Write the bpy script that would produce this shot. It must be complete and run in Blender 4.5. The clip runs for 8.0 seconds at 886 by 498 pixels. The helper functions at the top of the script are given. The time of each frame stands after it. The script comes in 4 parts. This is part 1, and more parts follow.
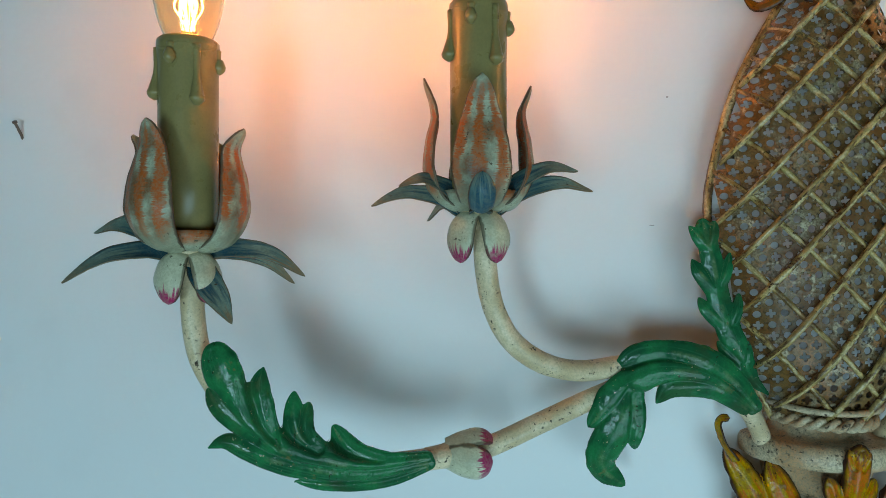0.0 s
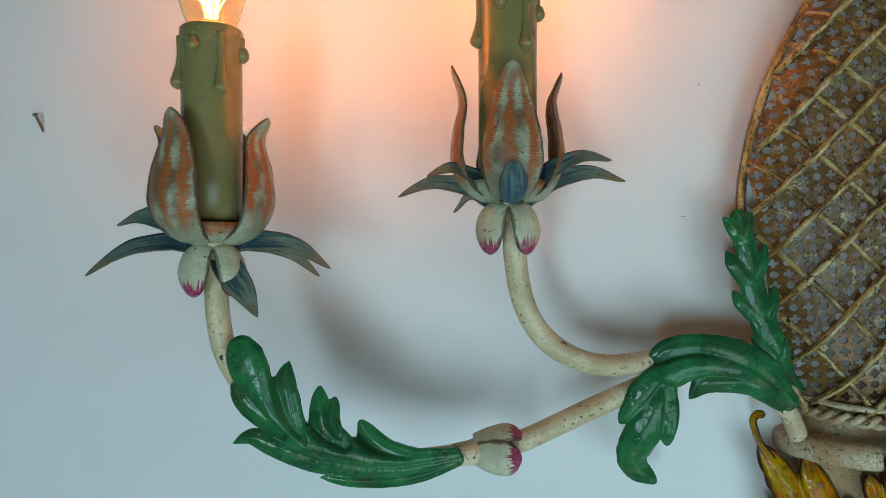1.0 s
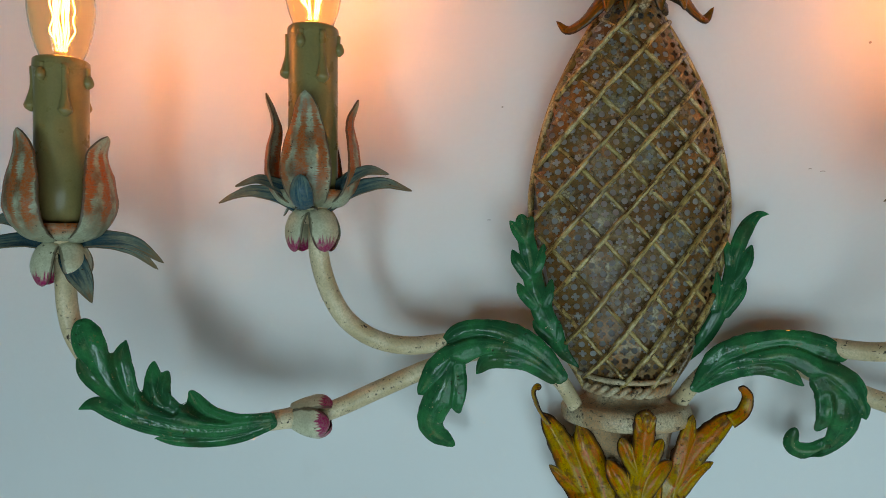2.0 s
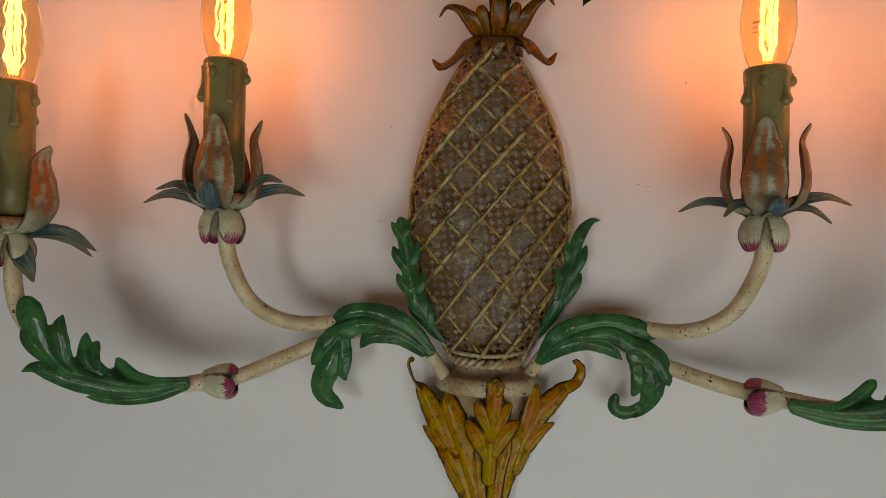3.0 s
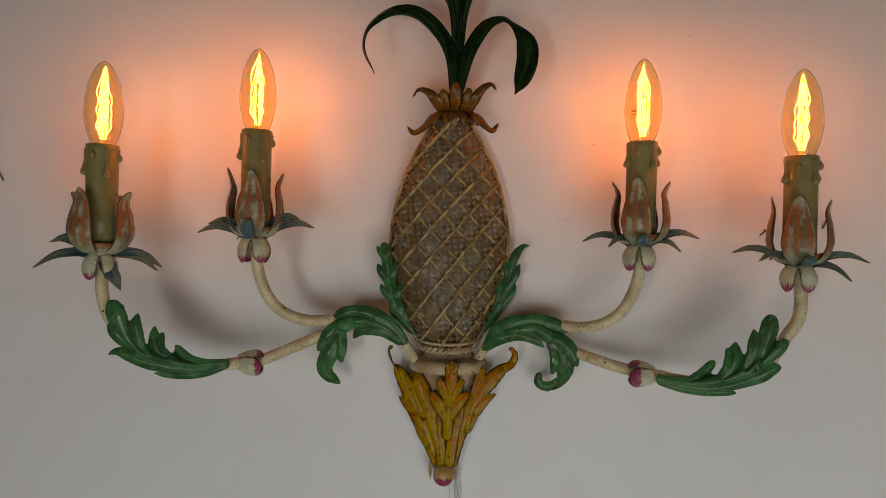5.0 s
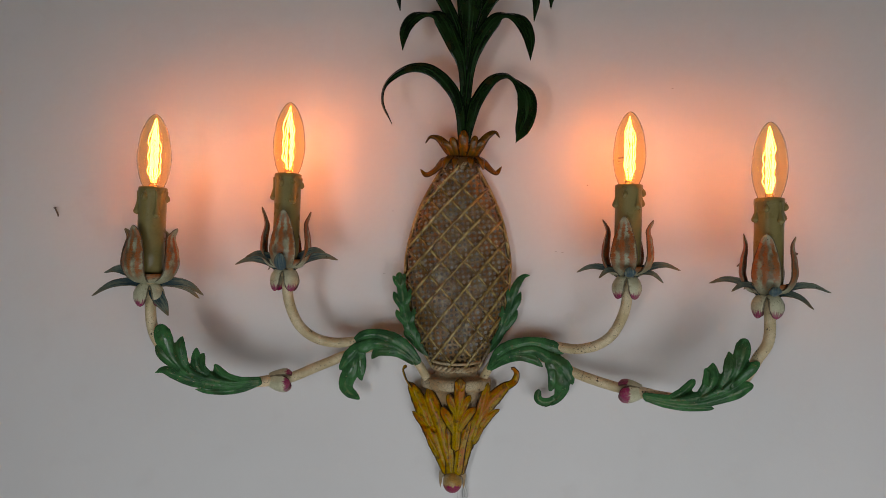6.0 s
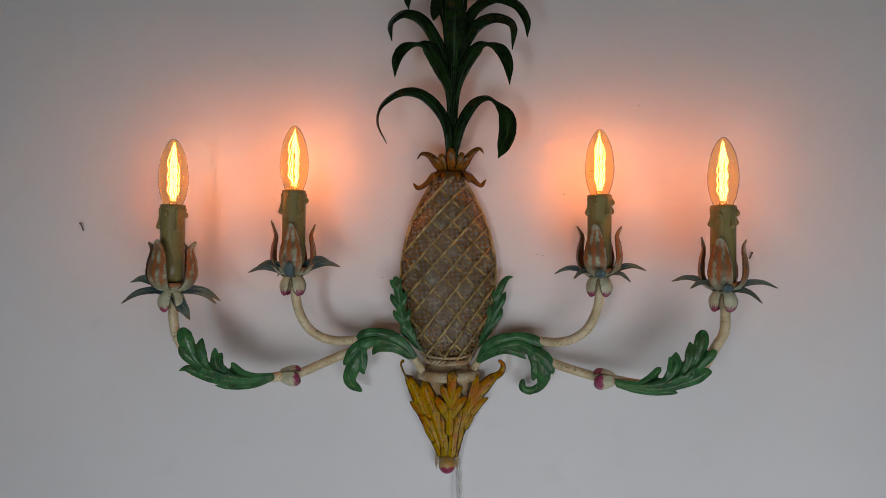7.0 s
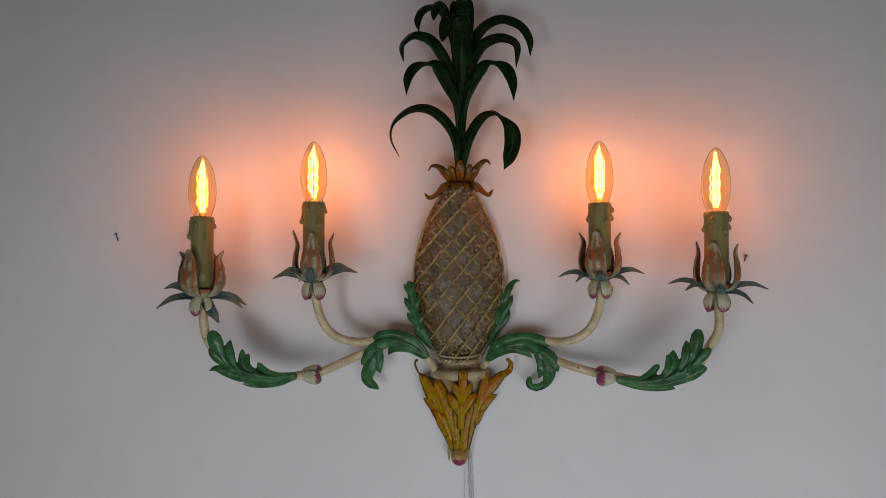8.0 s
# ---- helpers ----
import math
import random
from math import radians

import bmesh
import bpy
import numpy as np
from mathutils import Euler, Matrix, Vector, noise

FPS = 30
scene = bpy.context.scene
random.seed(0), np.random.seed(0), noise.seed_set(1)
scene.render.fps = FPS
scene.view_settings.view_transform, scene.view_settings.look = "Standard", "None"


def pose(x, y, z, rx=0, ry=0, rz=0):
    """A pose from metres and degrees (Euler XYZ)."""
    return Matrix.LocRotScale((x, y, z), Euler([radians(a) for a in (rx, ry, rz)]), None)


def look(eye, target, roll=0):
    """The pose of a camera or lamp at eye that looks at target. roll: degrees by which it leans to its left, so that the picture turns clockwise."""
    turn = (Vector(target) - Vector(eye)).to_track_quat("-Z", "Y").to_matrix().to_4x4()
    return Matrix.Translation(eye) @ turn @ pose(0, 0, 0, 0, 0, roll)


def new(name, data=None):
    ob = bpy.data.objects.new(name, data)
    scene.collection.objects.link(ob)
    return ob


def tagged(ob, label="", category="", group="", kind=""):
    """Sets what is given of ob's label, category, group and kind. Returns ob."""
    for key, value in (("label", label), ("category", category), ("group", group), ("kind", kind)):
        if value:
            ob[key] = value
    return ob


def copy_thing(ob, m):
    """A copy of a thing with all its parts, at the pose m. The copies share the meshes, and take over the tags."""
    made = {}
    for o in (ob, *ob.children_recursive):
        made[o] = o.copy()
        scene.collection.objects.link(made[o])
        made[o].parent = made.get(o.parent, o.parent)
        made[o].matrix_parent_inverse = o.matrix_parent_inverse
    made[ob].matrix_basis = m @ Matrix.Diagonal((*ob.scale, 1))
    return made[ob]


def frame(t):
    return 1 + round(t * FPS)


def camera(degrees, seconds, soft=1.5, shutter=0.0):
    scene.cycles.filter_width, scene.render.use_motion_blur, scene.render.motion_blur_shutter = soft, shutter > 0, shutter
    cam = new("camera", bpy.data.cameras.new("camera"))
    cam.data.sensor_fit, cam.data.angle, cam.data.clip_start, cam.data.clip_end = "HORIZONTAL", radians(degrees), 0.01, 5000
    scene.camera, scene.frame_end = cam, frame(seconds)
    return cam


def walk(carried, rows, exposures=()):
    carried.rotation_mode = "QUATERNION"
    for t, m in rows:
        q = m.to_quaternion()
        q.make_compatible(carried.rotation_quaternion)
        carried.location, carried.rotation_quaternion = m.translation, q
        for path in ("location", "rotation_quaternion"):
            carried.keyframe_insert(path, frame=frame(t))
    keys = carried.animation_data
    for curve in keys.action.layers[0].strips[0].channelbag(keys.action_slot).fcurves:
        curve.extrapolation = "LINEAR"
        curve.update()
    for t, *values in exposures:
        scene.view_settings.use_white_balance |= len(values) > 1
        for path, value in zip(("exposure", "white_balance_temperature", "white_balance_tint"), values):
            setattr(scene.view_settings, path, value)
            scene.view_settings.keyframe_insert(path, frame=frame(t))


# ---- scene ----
cam = camera(68.2, 8.0, 0.5)
METRES, EYE, TILT, LEAN, TURN = 0.62, 1.5, 0.0, 0.0, 7.0
ROWS = [
    (0.0, 0.0, 0.0, 0.0, 0.0, 0.0, -0.0),
    (0.5, -0.009, 0.0032, 0.0007, 0.63, -0.14, 0.08),
    (1.0, -0.0127, 0.0117, -0.0029, 1.02, -0.39, 0.1),
    (1.5, 0.0382, -0.0168, 0.0004, 0.7, -0.7, -0.08),
    (2.0, 0.1433, -0.0843, -0.0005, -0.18, -0.7, -0.18),
    (2.2, 0.1777, -0.1107, -0.0053, -0.48, -0.95, -0.18),
    (3.3, 0.238, -0.2576, -0.0075, -3.23, -0.12, -1.36),
    (3.5, 0.2348, -0.2796, -0.003, -3.5, -0.17, -1.3),
    (4.0, 0.246, -0.3771, 0.0063, -4.43, -0.46, -1.31),
    (4.5, 0.2471, -0.4496, 0.011, -4.47, -0.63, -1.44),
    (6.0, 0.2236, -0.6286, 0.0415, -3.76, 1.4, -1.58),
    (6.5, 0.2208, -0.7073, 0.0496, -4.12, 1.0, -1.37),
    (7.0, 0.2201, -0.7584, 0.0591, -4.24, 0.99, -0.48),
    (7.5, 0.2226, -0.8054, 0.0647, -3.69, 1.09, -0.02),
    (8.0, 0.2226, -0.8444, 0.0697, -2.97, 1.01, 0.08),
]
EXPOSURES = [(0.0, 0.37, 7700, 14), (0.5, 0.36, 8150, 18), (1.2, 0.33, 8450, 21), (2.2, 0.01, 9500, 26), (3.3, -0.37, 14200, 49), (4.7, -0.39, 13900, 49), (5.8, -0.30, 12000, 50), (8.0, -0.25, 10800, 51)]
walk(cam, [(t, pose(-0.160, -0.389, EYE, TILT, LEAN, TURN) @ pose(METRES * x, METRES * y, METRES * z, 90 + pitch, roll, yaw)) for t, x, y, z, yaw, pitch, roll in ROWS], EXPOSURES)

# ---- world and lights ----
ROOM_X0, ROOM_X1, ROOM_Y, CEIL = -1.7, 2.2, -1.25, 2.55       # inner faces of the narrow room
WIN_X, WIN_Z, WIN_W, WIN_H = -0.42, 1.20, 0.26, 0.46          # small window opposite the sconce
world = bpy.data.worlds.new("sky")
scene.world = world
world.use_nodes = True
sky = world.node_tree.nodes.new("ShaderNodeTexSky")
sky.sky_type, sky.sun_disc, sky.sun_elevation, sky.sun_rotation = "NISHITA", False, radians(35), radians(60)
world.node_tree.nodes["Background"].inputs["Strength"].default_value = 0.1
world.node_tree.links.new(sky.outputs[0], world.node_tree.nodes["Background"].inputs["Color"])

day = bpy.data.lights.new("window_daylight", "AREA")
day.shape, day.size, day.size_y, day.energy, day.color = "RECTANGLE", WIN_W - 0.04, WIN_H - 0.04, 5.3, (0.365, 0.745, 1.0)
new("window_daylight", day).matrix_world = look((WIN_X, ROOM_Y - 0.03, WIN_Z), (WIN_X, 0, WIN_Z))

SIDE_X, SIDE_W, SIDE_H, SIDE_Z = 0.52, 1.20, 1.00, 0.30        # wide window farther along the same wall
low = bpy.data.lights.new("wide_window_daylight", "AREA")
low.shape, low.size, low.size_y, low.energy, low.color = "RECTANGLE", SIDE_W - 0.1, SIDE_H - 0.1, 14.6, (0.365, 0.745, 1.0)
new("wide_window_daylight", low).matrix_world = look((SIDE_X, ROOM_Y - 0.03, SIDE_Z + SIDE_H / 2), (SIDE_X, 0, SIDE_Z + SIDE_H / 2))

# candle name: axis x, axis y, foot z, top z, petal turn (degrees)
CANDLES = [(-0.318, -0.095, 1.500, 1.5985, 85), (-0.1815, -0.074, 1.519, 1.6180, 8), (0.178, -0.068, 1.521, 1.6145, -22), (0.3115, -0.090, 1.507, 1.6010, -27)]


# ---- materials ----
def nodes_of(name):
    mat = bpy.data.materials.new(name)
    mat.use_nodes = True
    return mat, mat.node_tree.nodes, mat.node_tree.links, mat.node_tree.nodes["Principled BSDF"]


def texnoise(nt, lk, vec, scale, detail=4.0, rough=0.55):
    n = nt.new("ShaderNodeTexNoise")
    n.inputs["Scale"].default_value, n.inputs["Detail"].default_value, n.inputs["Roughness"].default_value = scale, detail, rough
    if vec is not None:
        lk.new(vec, n.inputs["Vector"])
    return n.outputs["Fac"]


def ramp(nt, lk, fac, lo, hi):
    n = nt.new("ShaderNodeMapRange")
    n.interpolation_type = "SMOOTHSTEP"
    n.inputs["From Min"].default_value, n.inputs["From Max"].default_value = lo, hi
    lk.new(fac, n.inputs["Value"])
    return n.outputs["Result"]


def mathn(nt, lk, op, a, b):
    n = nt.new("ShaderNodeMath")
    n.operation = op
    for i, v in enumerate((a, b)):
        if isinstance(v, (int, float)):
            n.inputs[i].default_value = v
        else:
            lk.new(v, n.inputs[i])
    return n.outputs[0]


def mixc(nt, lk, fac, a, b):
    n = nt.new("ShaderNodeMix")
    n.data_type = "RGBA"
    for i, v in ((0, fac), (6, a), (7, b)):
        if isinstance(v, tuple):
            n.inputs[i].default_value = (*v, 1)
        elif isinstance(v, (int, float)):
            n.inputs[i].default_value = v
        else:
            lk.new(v, n.inputs[i])
    return n.outputs[2]


def coord(nt, lk, which="Object", scale=(1, 1, 1)):
    c = nt.new("ShaderNodeTexCoord")
    m = nt.new("ShaderNodeMapping")
    m.inputs["Scale"].default_value = scale
    lk.new(c.outputs[which], m.inputs["Vector"])
    return m.outputs["Vector"]


def bump(nt, lk, fac, shader, strength, distance):
    b = nt.new("ShaderNodeBump")
    b.inputs["Strength"].default_value, b.inputs["Distance"].default_value = strength, distance
    lk.new(fac, b.inputs["Height"])
    lk.new(b.outputs["Normal"], shader.inputs["Normal"])


def deepen(c, gain=1.0, sat=1.18):
    """Aged varnish: a little darker and fuller than fresh paint."""
    lum = 0.3 * c[0] + 0.6 * c[1] + 0.1 * c[2]
    return [max(0.0008, gain * (lum + sat * (v - lum))) for v in c]


def paint(name, base, other, chip, rough=0.4, chips=0.66, patch=60.0, coat=0.0, extra=None, bumps=0.35, edge=0.0, grain=0.45, rimcol=None, rim0=0.46, spec=0.30):
    """Old hand-painted metal: two tones in patches, small chips down to the dark ground, fine brush relief. extra adds painted strokes by the blade's own u, v."""
    base, other, chip = [tuple(deepen(c)) for c in (base, other, chip)]
    mat, nt, lk, sh = nodes_of(name)
    ob = coord(nt, lk)
    col = mixc(nt, lk, ramp(nt, lk, texnoise(nt, lk, ob, patch), 0.38, 0.62), base, other)
    if extra:
        col = extra(nt, lk, ob, col)
    fine = texnoise(nt, lk, ob, 420.0, 3.0)
    speck = mathn(nt, lk, "MULTIPLY", ramp(nt, lk, texnoise(nt, lk, ob, 560.0, 2.0), chips + 0.0, chips + 0.05), ramp(nt, lk, texnoise(nt, lk, ob, 45.0), 0.42, 0.60))
    flake = ramp(nt, lk, texnoise(nt, lk, ob, 210.0, 5.0, 0.6), chips + 0.03, chips + 0.06)
    speck = mathn(nt, lk, "MAXIMUM", speck, flake)
    col = mixc(nt, lk, speck, col, chip)
    wash = mathn(nt, lk, "MULTIPLY", ramp(nt, lk, texnoise(nt, lk, ob, 130.0, 5.0), 0.50, 0.75), 0.45)
    col = mixc(nt, lk, mathn(nt, lk, "MULTIPLY", ramp(nt, lk, texnoise(nt, lk, ob, 900.0, 4.0), 0.44, 0.58), grain), col, tuple(0.45 * a + 0.2 * b for a, b in zip(base, chip)))
    col = mixc(nt, lk, wash, col, tuple(0.55 * a + 0.45 * b for a, b in zip(base, chip)))
    if edge:
        _, u, v = uvs(nt, lk)
        rim = mathn(nt, lk, "ABSOLUTE", mathn(nt, lk, "SUBTRACT", u, 0.5), 0)
        rim = ramp(nt, lk, mathn(nt, lk, "ADD", rim, mathn(nt, lk, "MULTIPLY", texnoise(nt, lk, ob, 190.0), 0.12)), rim0 + 0.04, 0.545)
        col = mixc(nt, lk, mathn(nt, lk, "MULTIPLY", rim, edge), col, rimcol or chip)
    lk.new(col, sh.inputs["Base Color"])
    lk.new(mathn(nt, lk, "ADD", mathn(nt, lk, "MULTIPLY", texnoise(nt, lk, ob, 90.0), 0.40), rough - 0.16), sh.inputs["Roughness"])
    sh.inputs["Coat Weight"].default_value = coat
    sh.inputs["Specular IOR Level"].default_value = spec
    sh.inputs["Coat Roughness"].default_value = 0.18
    hgt = mathn(nt, lk, "SUBTRACT", mathn(nt, lk, "ADD", mathn(nt, lk, "MULTIPLY", fine, 0.4), texnoise(nt, lk, ob, 150.0)), mathn(nt, lk, "MULTIPLY", speck, 0.6))
    bump(nt, lk, hgt, sh, bumps, 0.0006)
    return mat


def uvs(nt, lk):
    c = nt.new("ShaderNodeTexCoord")
    s = nt.new("ShaderNodeSeparateXYZ")
    lk.new(c.outputs["UV"], s.inputs[0])
    return c.outputs["UV"], s.outputs[0], s.outputs[1]


def streaks(nt, lk, uv, along, across):
    m = nt.new("ShaderNodeMapping")
    m.inputs["Scale"].default_value = (across, along, 1)
    lk.new(uv, m.inputs["Vector"])
    add = nt.new("ShaderNodeVectorMath")
    lk.new(m.outputs["Vector"], add.inputs[0])
    lk.new(coord(nt, lk, "Object", (22, 22, 22)), add.inputs[1])
    return texnoise(nt, lk, add.outputs[0], 1.0, 3.0)


def petal_strokes(nt, lk, ob, col):
    """Rust and orange brush stripes along the petal, hatched sideways, fading at foot and tip."""
    uv, u, v = uvs(nt, lk)
    hatch = mathn(nt, lk, "SUBTRACT", streaks(nt, lk, uv, 150, 2.5), 0.5)
    drift = mathn(nt, lk, "MULTIPLY", mathn(nt, lk, "SUBTRACT", texnoise(nt, lk, ob, 95.0), 0.5), 0.35)
    wave = mathn(nt, lk, "SINE", mathn(nt, lk, "MULTIPLY", mathn(nt, lk, "ADD", u, drift), 17.0), 0)
    band = ramp(nt, lk, mathn(nt, lk, "ADD", wave, mathn(nt, lk, "MULTIPLY", hatch, 4.5)), -0.55, 0.55)
    loose = mathn(nt, lk, "ADD", v, drift)
    fade = mathn(nt, lk, "MULTIPLY", ramp(nt, lk, loose, 0.16, 0.42), ramp(nt, lk, loose, 1.0, 0.80))
    rust = mathn(nt, lk, "MULTIPLY", mathn(nt, lk, "MULTIPLY", ramp(nt, lk, texnoise(nt, lk, ob, 60.0, 5.0), 0.40, 0.60), fade), 0.95)
    col = mixc(nt, lk, rust, col, (0.20, 0.070, 0.024))
    return mixc(nt, lk, mathn(nt, lk, "MULTIPLY", band, fade), col, (0.44, 0.085, 0.012))


def sepal_strokes(nt, lk, ob, col):
    """Blue strokes out of the foot of the leaf, ochre wear towards the tip."""
    uv, u, v = uvs(nt, lk)
    s = streaks(nt, lk, uv, 3, 8)
    blue = ramp(nt, lk, mathn(nt, lk, "ADD", v, mathn(nt, lk, "MULTIPLY", s, 1.4)), 1.40, 1.00)
    col = mixc(nt, lk, blue, col, (0.010, 0.066, 0.096))
    och = mathn(nt, lk, "MULTIPLY", ramp(nt, lk, mathn(nt, lk, "ADD", v, s), 1.18, 1.45), ramp(nt, lk, texnoise(nt, lk, ob, 28.0), 0.42, 0.55))
    return mixc(nt, lk, mathn(nt, lk, "MULTIPLY", och, 0.75), col, (0.30, 0.145, 0.055))


def berry_strokes(nt, lk, ob, col):
    """Magenta tip, drawn out in fine strokes."""
    uv, u, v = uvs(nt, lk)
    s = streaks(nt, lk, uv, 2, 22)
    red = ramp(nt, lk, mathn(nt, lk, "ADD", v, mathn(nt, lk, "MULTIPLY", mathn(nt, lk, "SUBTRACT", s, 0.5), 0.55)), 0.80, 0.86)
    return mixc(nt, lk, red, col, (0.38, 0.010, 0.085))


def leaf_strokes(nt, lk, ob, col):
    """Lighter green on the ribs, worn ochre spots."""
    uv, u, v = uvs(nt, lk)
    s = streaks(nt, lk, uv, 2.5, 9)
    col = mixc(nt, lk, mathn(nt, lk, "MULTIPLY", ramp(nt, lk, s, 0.50, 0.68), 0.55), col, (0.025, 0.180, 0.090))
    ridge = ramp(nt, lk, mathn(nt, lk, "ABSOLUTE", mathn(nt, lk, "SUBTRACT", u, 0.5), 0), 0.16, 0.02)
    rubbed = mathn(nt, lk, "MULTIPLY", mathn(nt, lk, "MULTIPLY", ridge, ramp(nt, lk, texnoise(nt, lk, ob, 55.0, 5.0), 0.46, 0.62)), 0.6)
    col = mixc(nt, lk, rubbed, col, (0.13, 0.22, 0.10))
    crease = mathn(nt, lk, "MULTIPLY", ramp(nt, lk, texnoise(nt, lk, ob, 38.0, 4.0), 0.54, 0.66), 0.55)
    col = mixc(nt, lk, crease, col, (0.035, 0.055, 0.022))
    worn = mathn(nt, lk, "MULTIPLY", ramp(nt, lk, texnoise(nt, lk, ob, 95.0, 5.0, 0.7), 0.62, 0.70), 0.6)
    col = mixc(nt, lk, worn, col, (0.13, 0.12, 0.04))
    speck = mathn(nt, lk, "MULTIPLY", ramp(nt, lk, texnoise(nt, lk, ob, 620.0, 2.0), 0.69, 0.72), ramp(nt, lk, texnoise(nt, lk, ob, 40.0), 0.45, 0.60))
    return mixc(nt, lk, speck, col, (0.42, 0.37, 0.22))


def ochre_strokes(nt, lk, ob, col):
    """Orange and rust strokes along the leaf, darker at the tip."""
    uv, u, v = uvs(nt, lk)
    s = streaks(nt, lk, uv, 2, 8)
    mix = mathn(nt, lk, "ADD", s, mathn(nt, lk, "MULTIPLY", mathn(nt, lk, "SUBTRACT", texnoise(nt, lk, ob, 60.0), 0.5), 0.9))
    warm = mathn(nt, lk, "ADD", mix, mathn(nt, lk, "MULTIPLY", v, 0.22))
    col = mixc(nt, lk, ramp(nt, lk, warm, 0.58, 0.70), col, (0.56, 0.105, 0.005))
    col = mixc(nt, lk, mathn(nt, lk, "MULTIPLY", ramp(nt, lk, warm, 0.52, 0.40), 0.55), col, (0.25, 0.20, 0.035))
    col = mixc(nt, lk, mathn(nt, lk, "MULTIPLY", ramp(nt, lk, texnoise(nt, lk, ob, 170.0, 5.0, 0.65), 0.54, 0.63), 0.75), col, (0.10, 0.030, 0.010))
    dark = mathn(nt, lk, "MULTIPLY", ramp(nt, lk, mathn(nt, lk, "ADD", v, mathn(nt, lk, "MULTIPLY", s, 0.6)), 1.12, 1.28), 0.85)
    return mixc(nt, lk, dark, col, (0.10, 0.035, 0.018))


def strap_strokes(nt, lk, ob, col):
    """Lighter green streaks, brown where the varnish has turned."""
    uv, u, v = uvs(nt, lk)
    s = streaks(nt, lk, uv, 2.0, 6)
    col = mixc(nt, lk, ramp(nt, lk, s, 0.50, 0.66), col, (0.003, 0.048, 0.016))
    return mixc(nt, lk, mathn(nt, lk, "MULTIPLY", ramp(nt, lk, texnoise(nt, lk, ob, 30.0, 5.0), 0.56, 0.68), 0.7), col, (0.055, 0.035, 0.010))


def shell_strokes(nt, lk, ob, col):
    """Grey-green patina, rust and yellow washes in patches."""
    col = mixc(nt, lk, ramp(nt, lk, texnoise(nt, lk, ob, 34.0, 5.0, 0.65), 0.52, 0.64), col, (0.34, 0.125, 0.040))
    col = mixc(nt, lk, mathn(nt, lk, "MULTIPLY", ramp(nt, lk, texnoise(nt, lk, ob, 71.0, 5.0, 0.65), 0.52, 0.62), 0.6), col, (0.33, 0.28, 0.185))
    return mixc(nt, lk, mathn(nt, lk, "MULTIPLY", ramp(nt, lk, texnoise(nt, lk, ob, 120.0, 4.0), 0.57, 0.66), 0.7), col, (0.62, 0.50, 0.33))


def bar_strokes(nt, lk, ob, col):
    """Pale wear and dark brown along the wires."""
    uv, u, v = uvs(nt, lk)
    s = streaks(nt, lk, uv, 14, 3)
    col = mixc(nt, lk, ramp(nt, lk, s, 0.52, 0.62), col, (0.60, 0.43, 0.22))
    return mixc(nt, lk, ramp(nt, lk, s, 0.49, 0.40), col, (0.10, 0.038, 0.013))


def rust_strokes(nt, lk, ob, col):
    """Burnt orange and olive strokes on dark brown."""
    uv, u, v = uvs(nt, lk)
    s = streaks(nt, lk, uv, 2, 7)
    col = mixc(nt, lk, mathn(nt, lk, "MULTIPLY", ramp(nt, lk, s, 0.52, 0.60), 0.8), col, (0.42, 0.092, 0.012))
    return mixc(nt, lk, mathn(nt, lk, "MULTIPLY", ramp(nt, lk, s, 0.46, 0.38), 0.8), col, (0.10, 0.055, 0.016))


CREAM = paint("cream_enamel", (0.72, 0.57, 0.40), (0.56, 0.42, 0.27), (0.040, 0.022, 0.012), 0.34, 0.615, grain=0.3)
GREEN = paint("green_enamel", (0.007, 0.152, 0.060), (0.003, 0.070, 0.032), (0.020, 0.030, 0.014), 0.10, 0.66, 70, 0.0, leaf_strokes, 0.55, 0.0, 0.3, None, 0.42, 0.20)
DARK_GREEN = paint("dark_green_enamel", (0.0012, 0.022, 0.007), (0.0010, 0.009, 0.004), (0.035, 0.026, 0.011), 0.13, 0.66, 60, 0.0, strap_strokes, 0.5, 0.6, 0.3, (0.0008, 0.006, 0.003), 0.36)
PETAL = paint("petal_paint", (0.39, 0.39, 0.285), (0.27, 0.255, 0.175), (0.060, 0.030, 0.016), 0.42, 0.65, 60, 0, petal_strokes, 0.5, 0.85, 0.35, (0.09, 0.05, 0.03), 0.475)
SEPAL = paint("sepal_paint", (0.20, 0.275, 0.225), (0.10, 0.175, 0.155), (0.050, 0.030, 0.015), 0.36, 0.66, 60, 0, sepal_strokes, 0.5, 0.8, 0.35, (0.12, 0.07, 0.03), 0.47)
BERRY = paint("berry_paint", (0.60, 0.57, 0.42), (0.46, 0.43, 0.31), (0.065, 0.040, 0.02), 0.40, 0.635, 60, 0, berry_strokes, 0.5, 0.75, 0.3)
OCHRE = paint("ochre_paint", (0.52, 0.275, 0.036), (0.38, 0.205, 0.024), (0.055, 0.022, 0.010), 0.16, 0.63, 90, 0.0, ochre_strokes, 0.8, 1.0, 0.5, (0.042, 0.013, 0.006), 0.33, 0.20)
RUST = paint("rust_gold_paint", (0.25, 0.095, 0.022), (0.11, 0.045, 0.014), (0.022, 0.010, 0.005), 0.20, 0.62, 110, 0.0, rust_strokes, 0.9, 0.95, 0.5, (0.030, 0.012, 0.005), 0.34)
URN = paint("urn_paint", (0.60, 0.47, 0.33), (0.50, 0.29, 0.17), (0.06, 0.032, 0.020), 0.34, 0.61, 55, 0, None, 0.8, 0.0, 0.6)
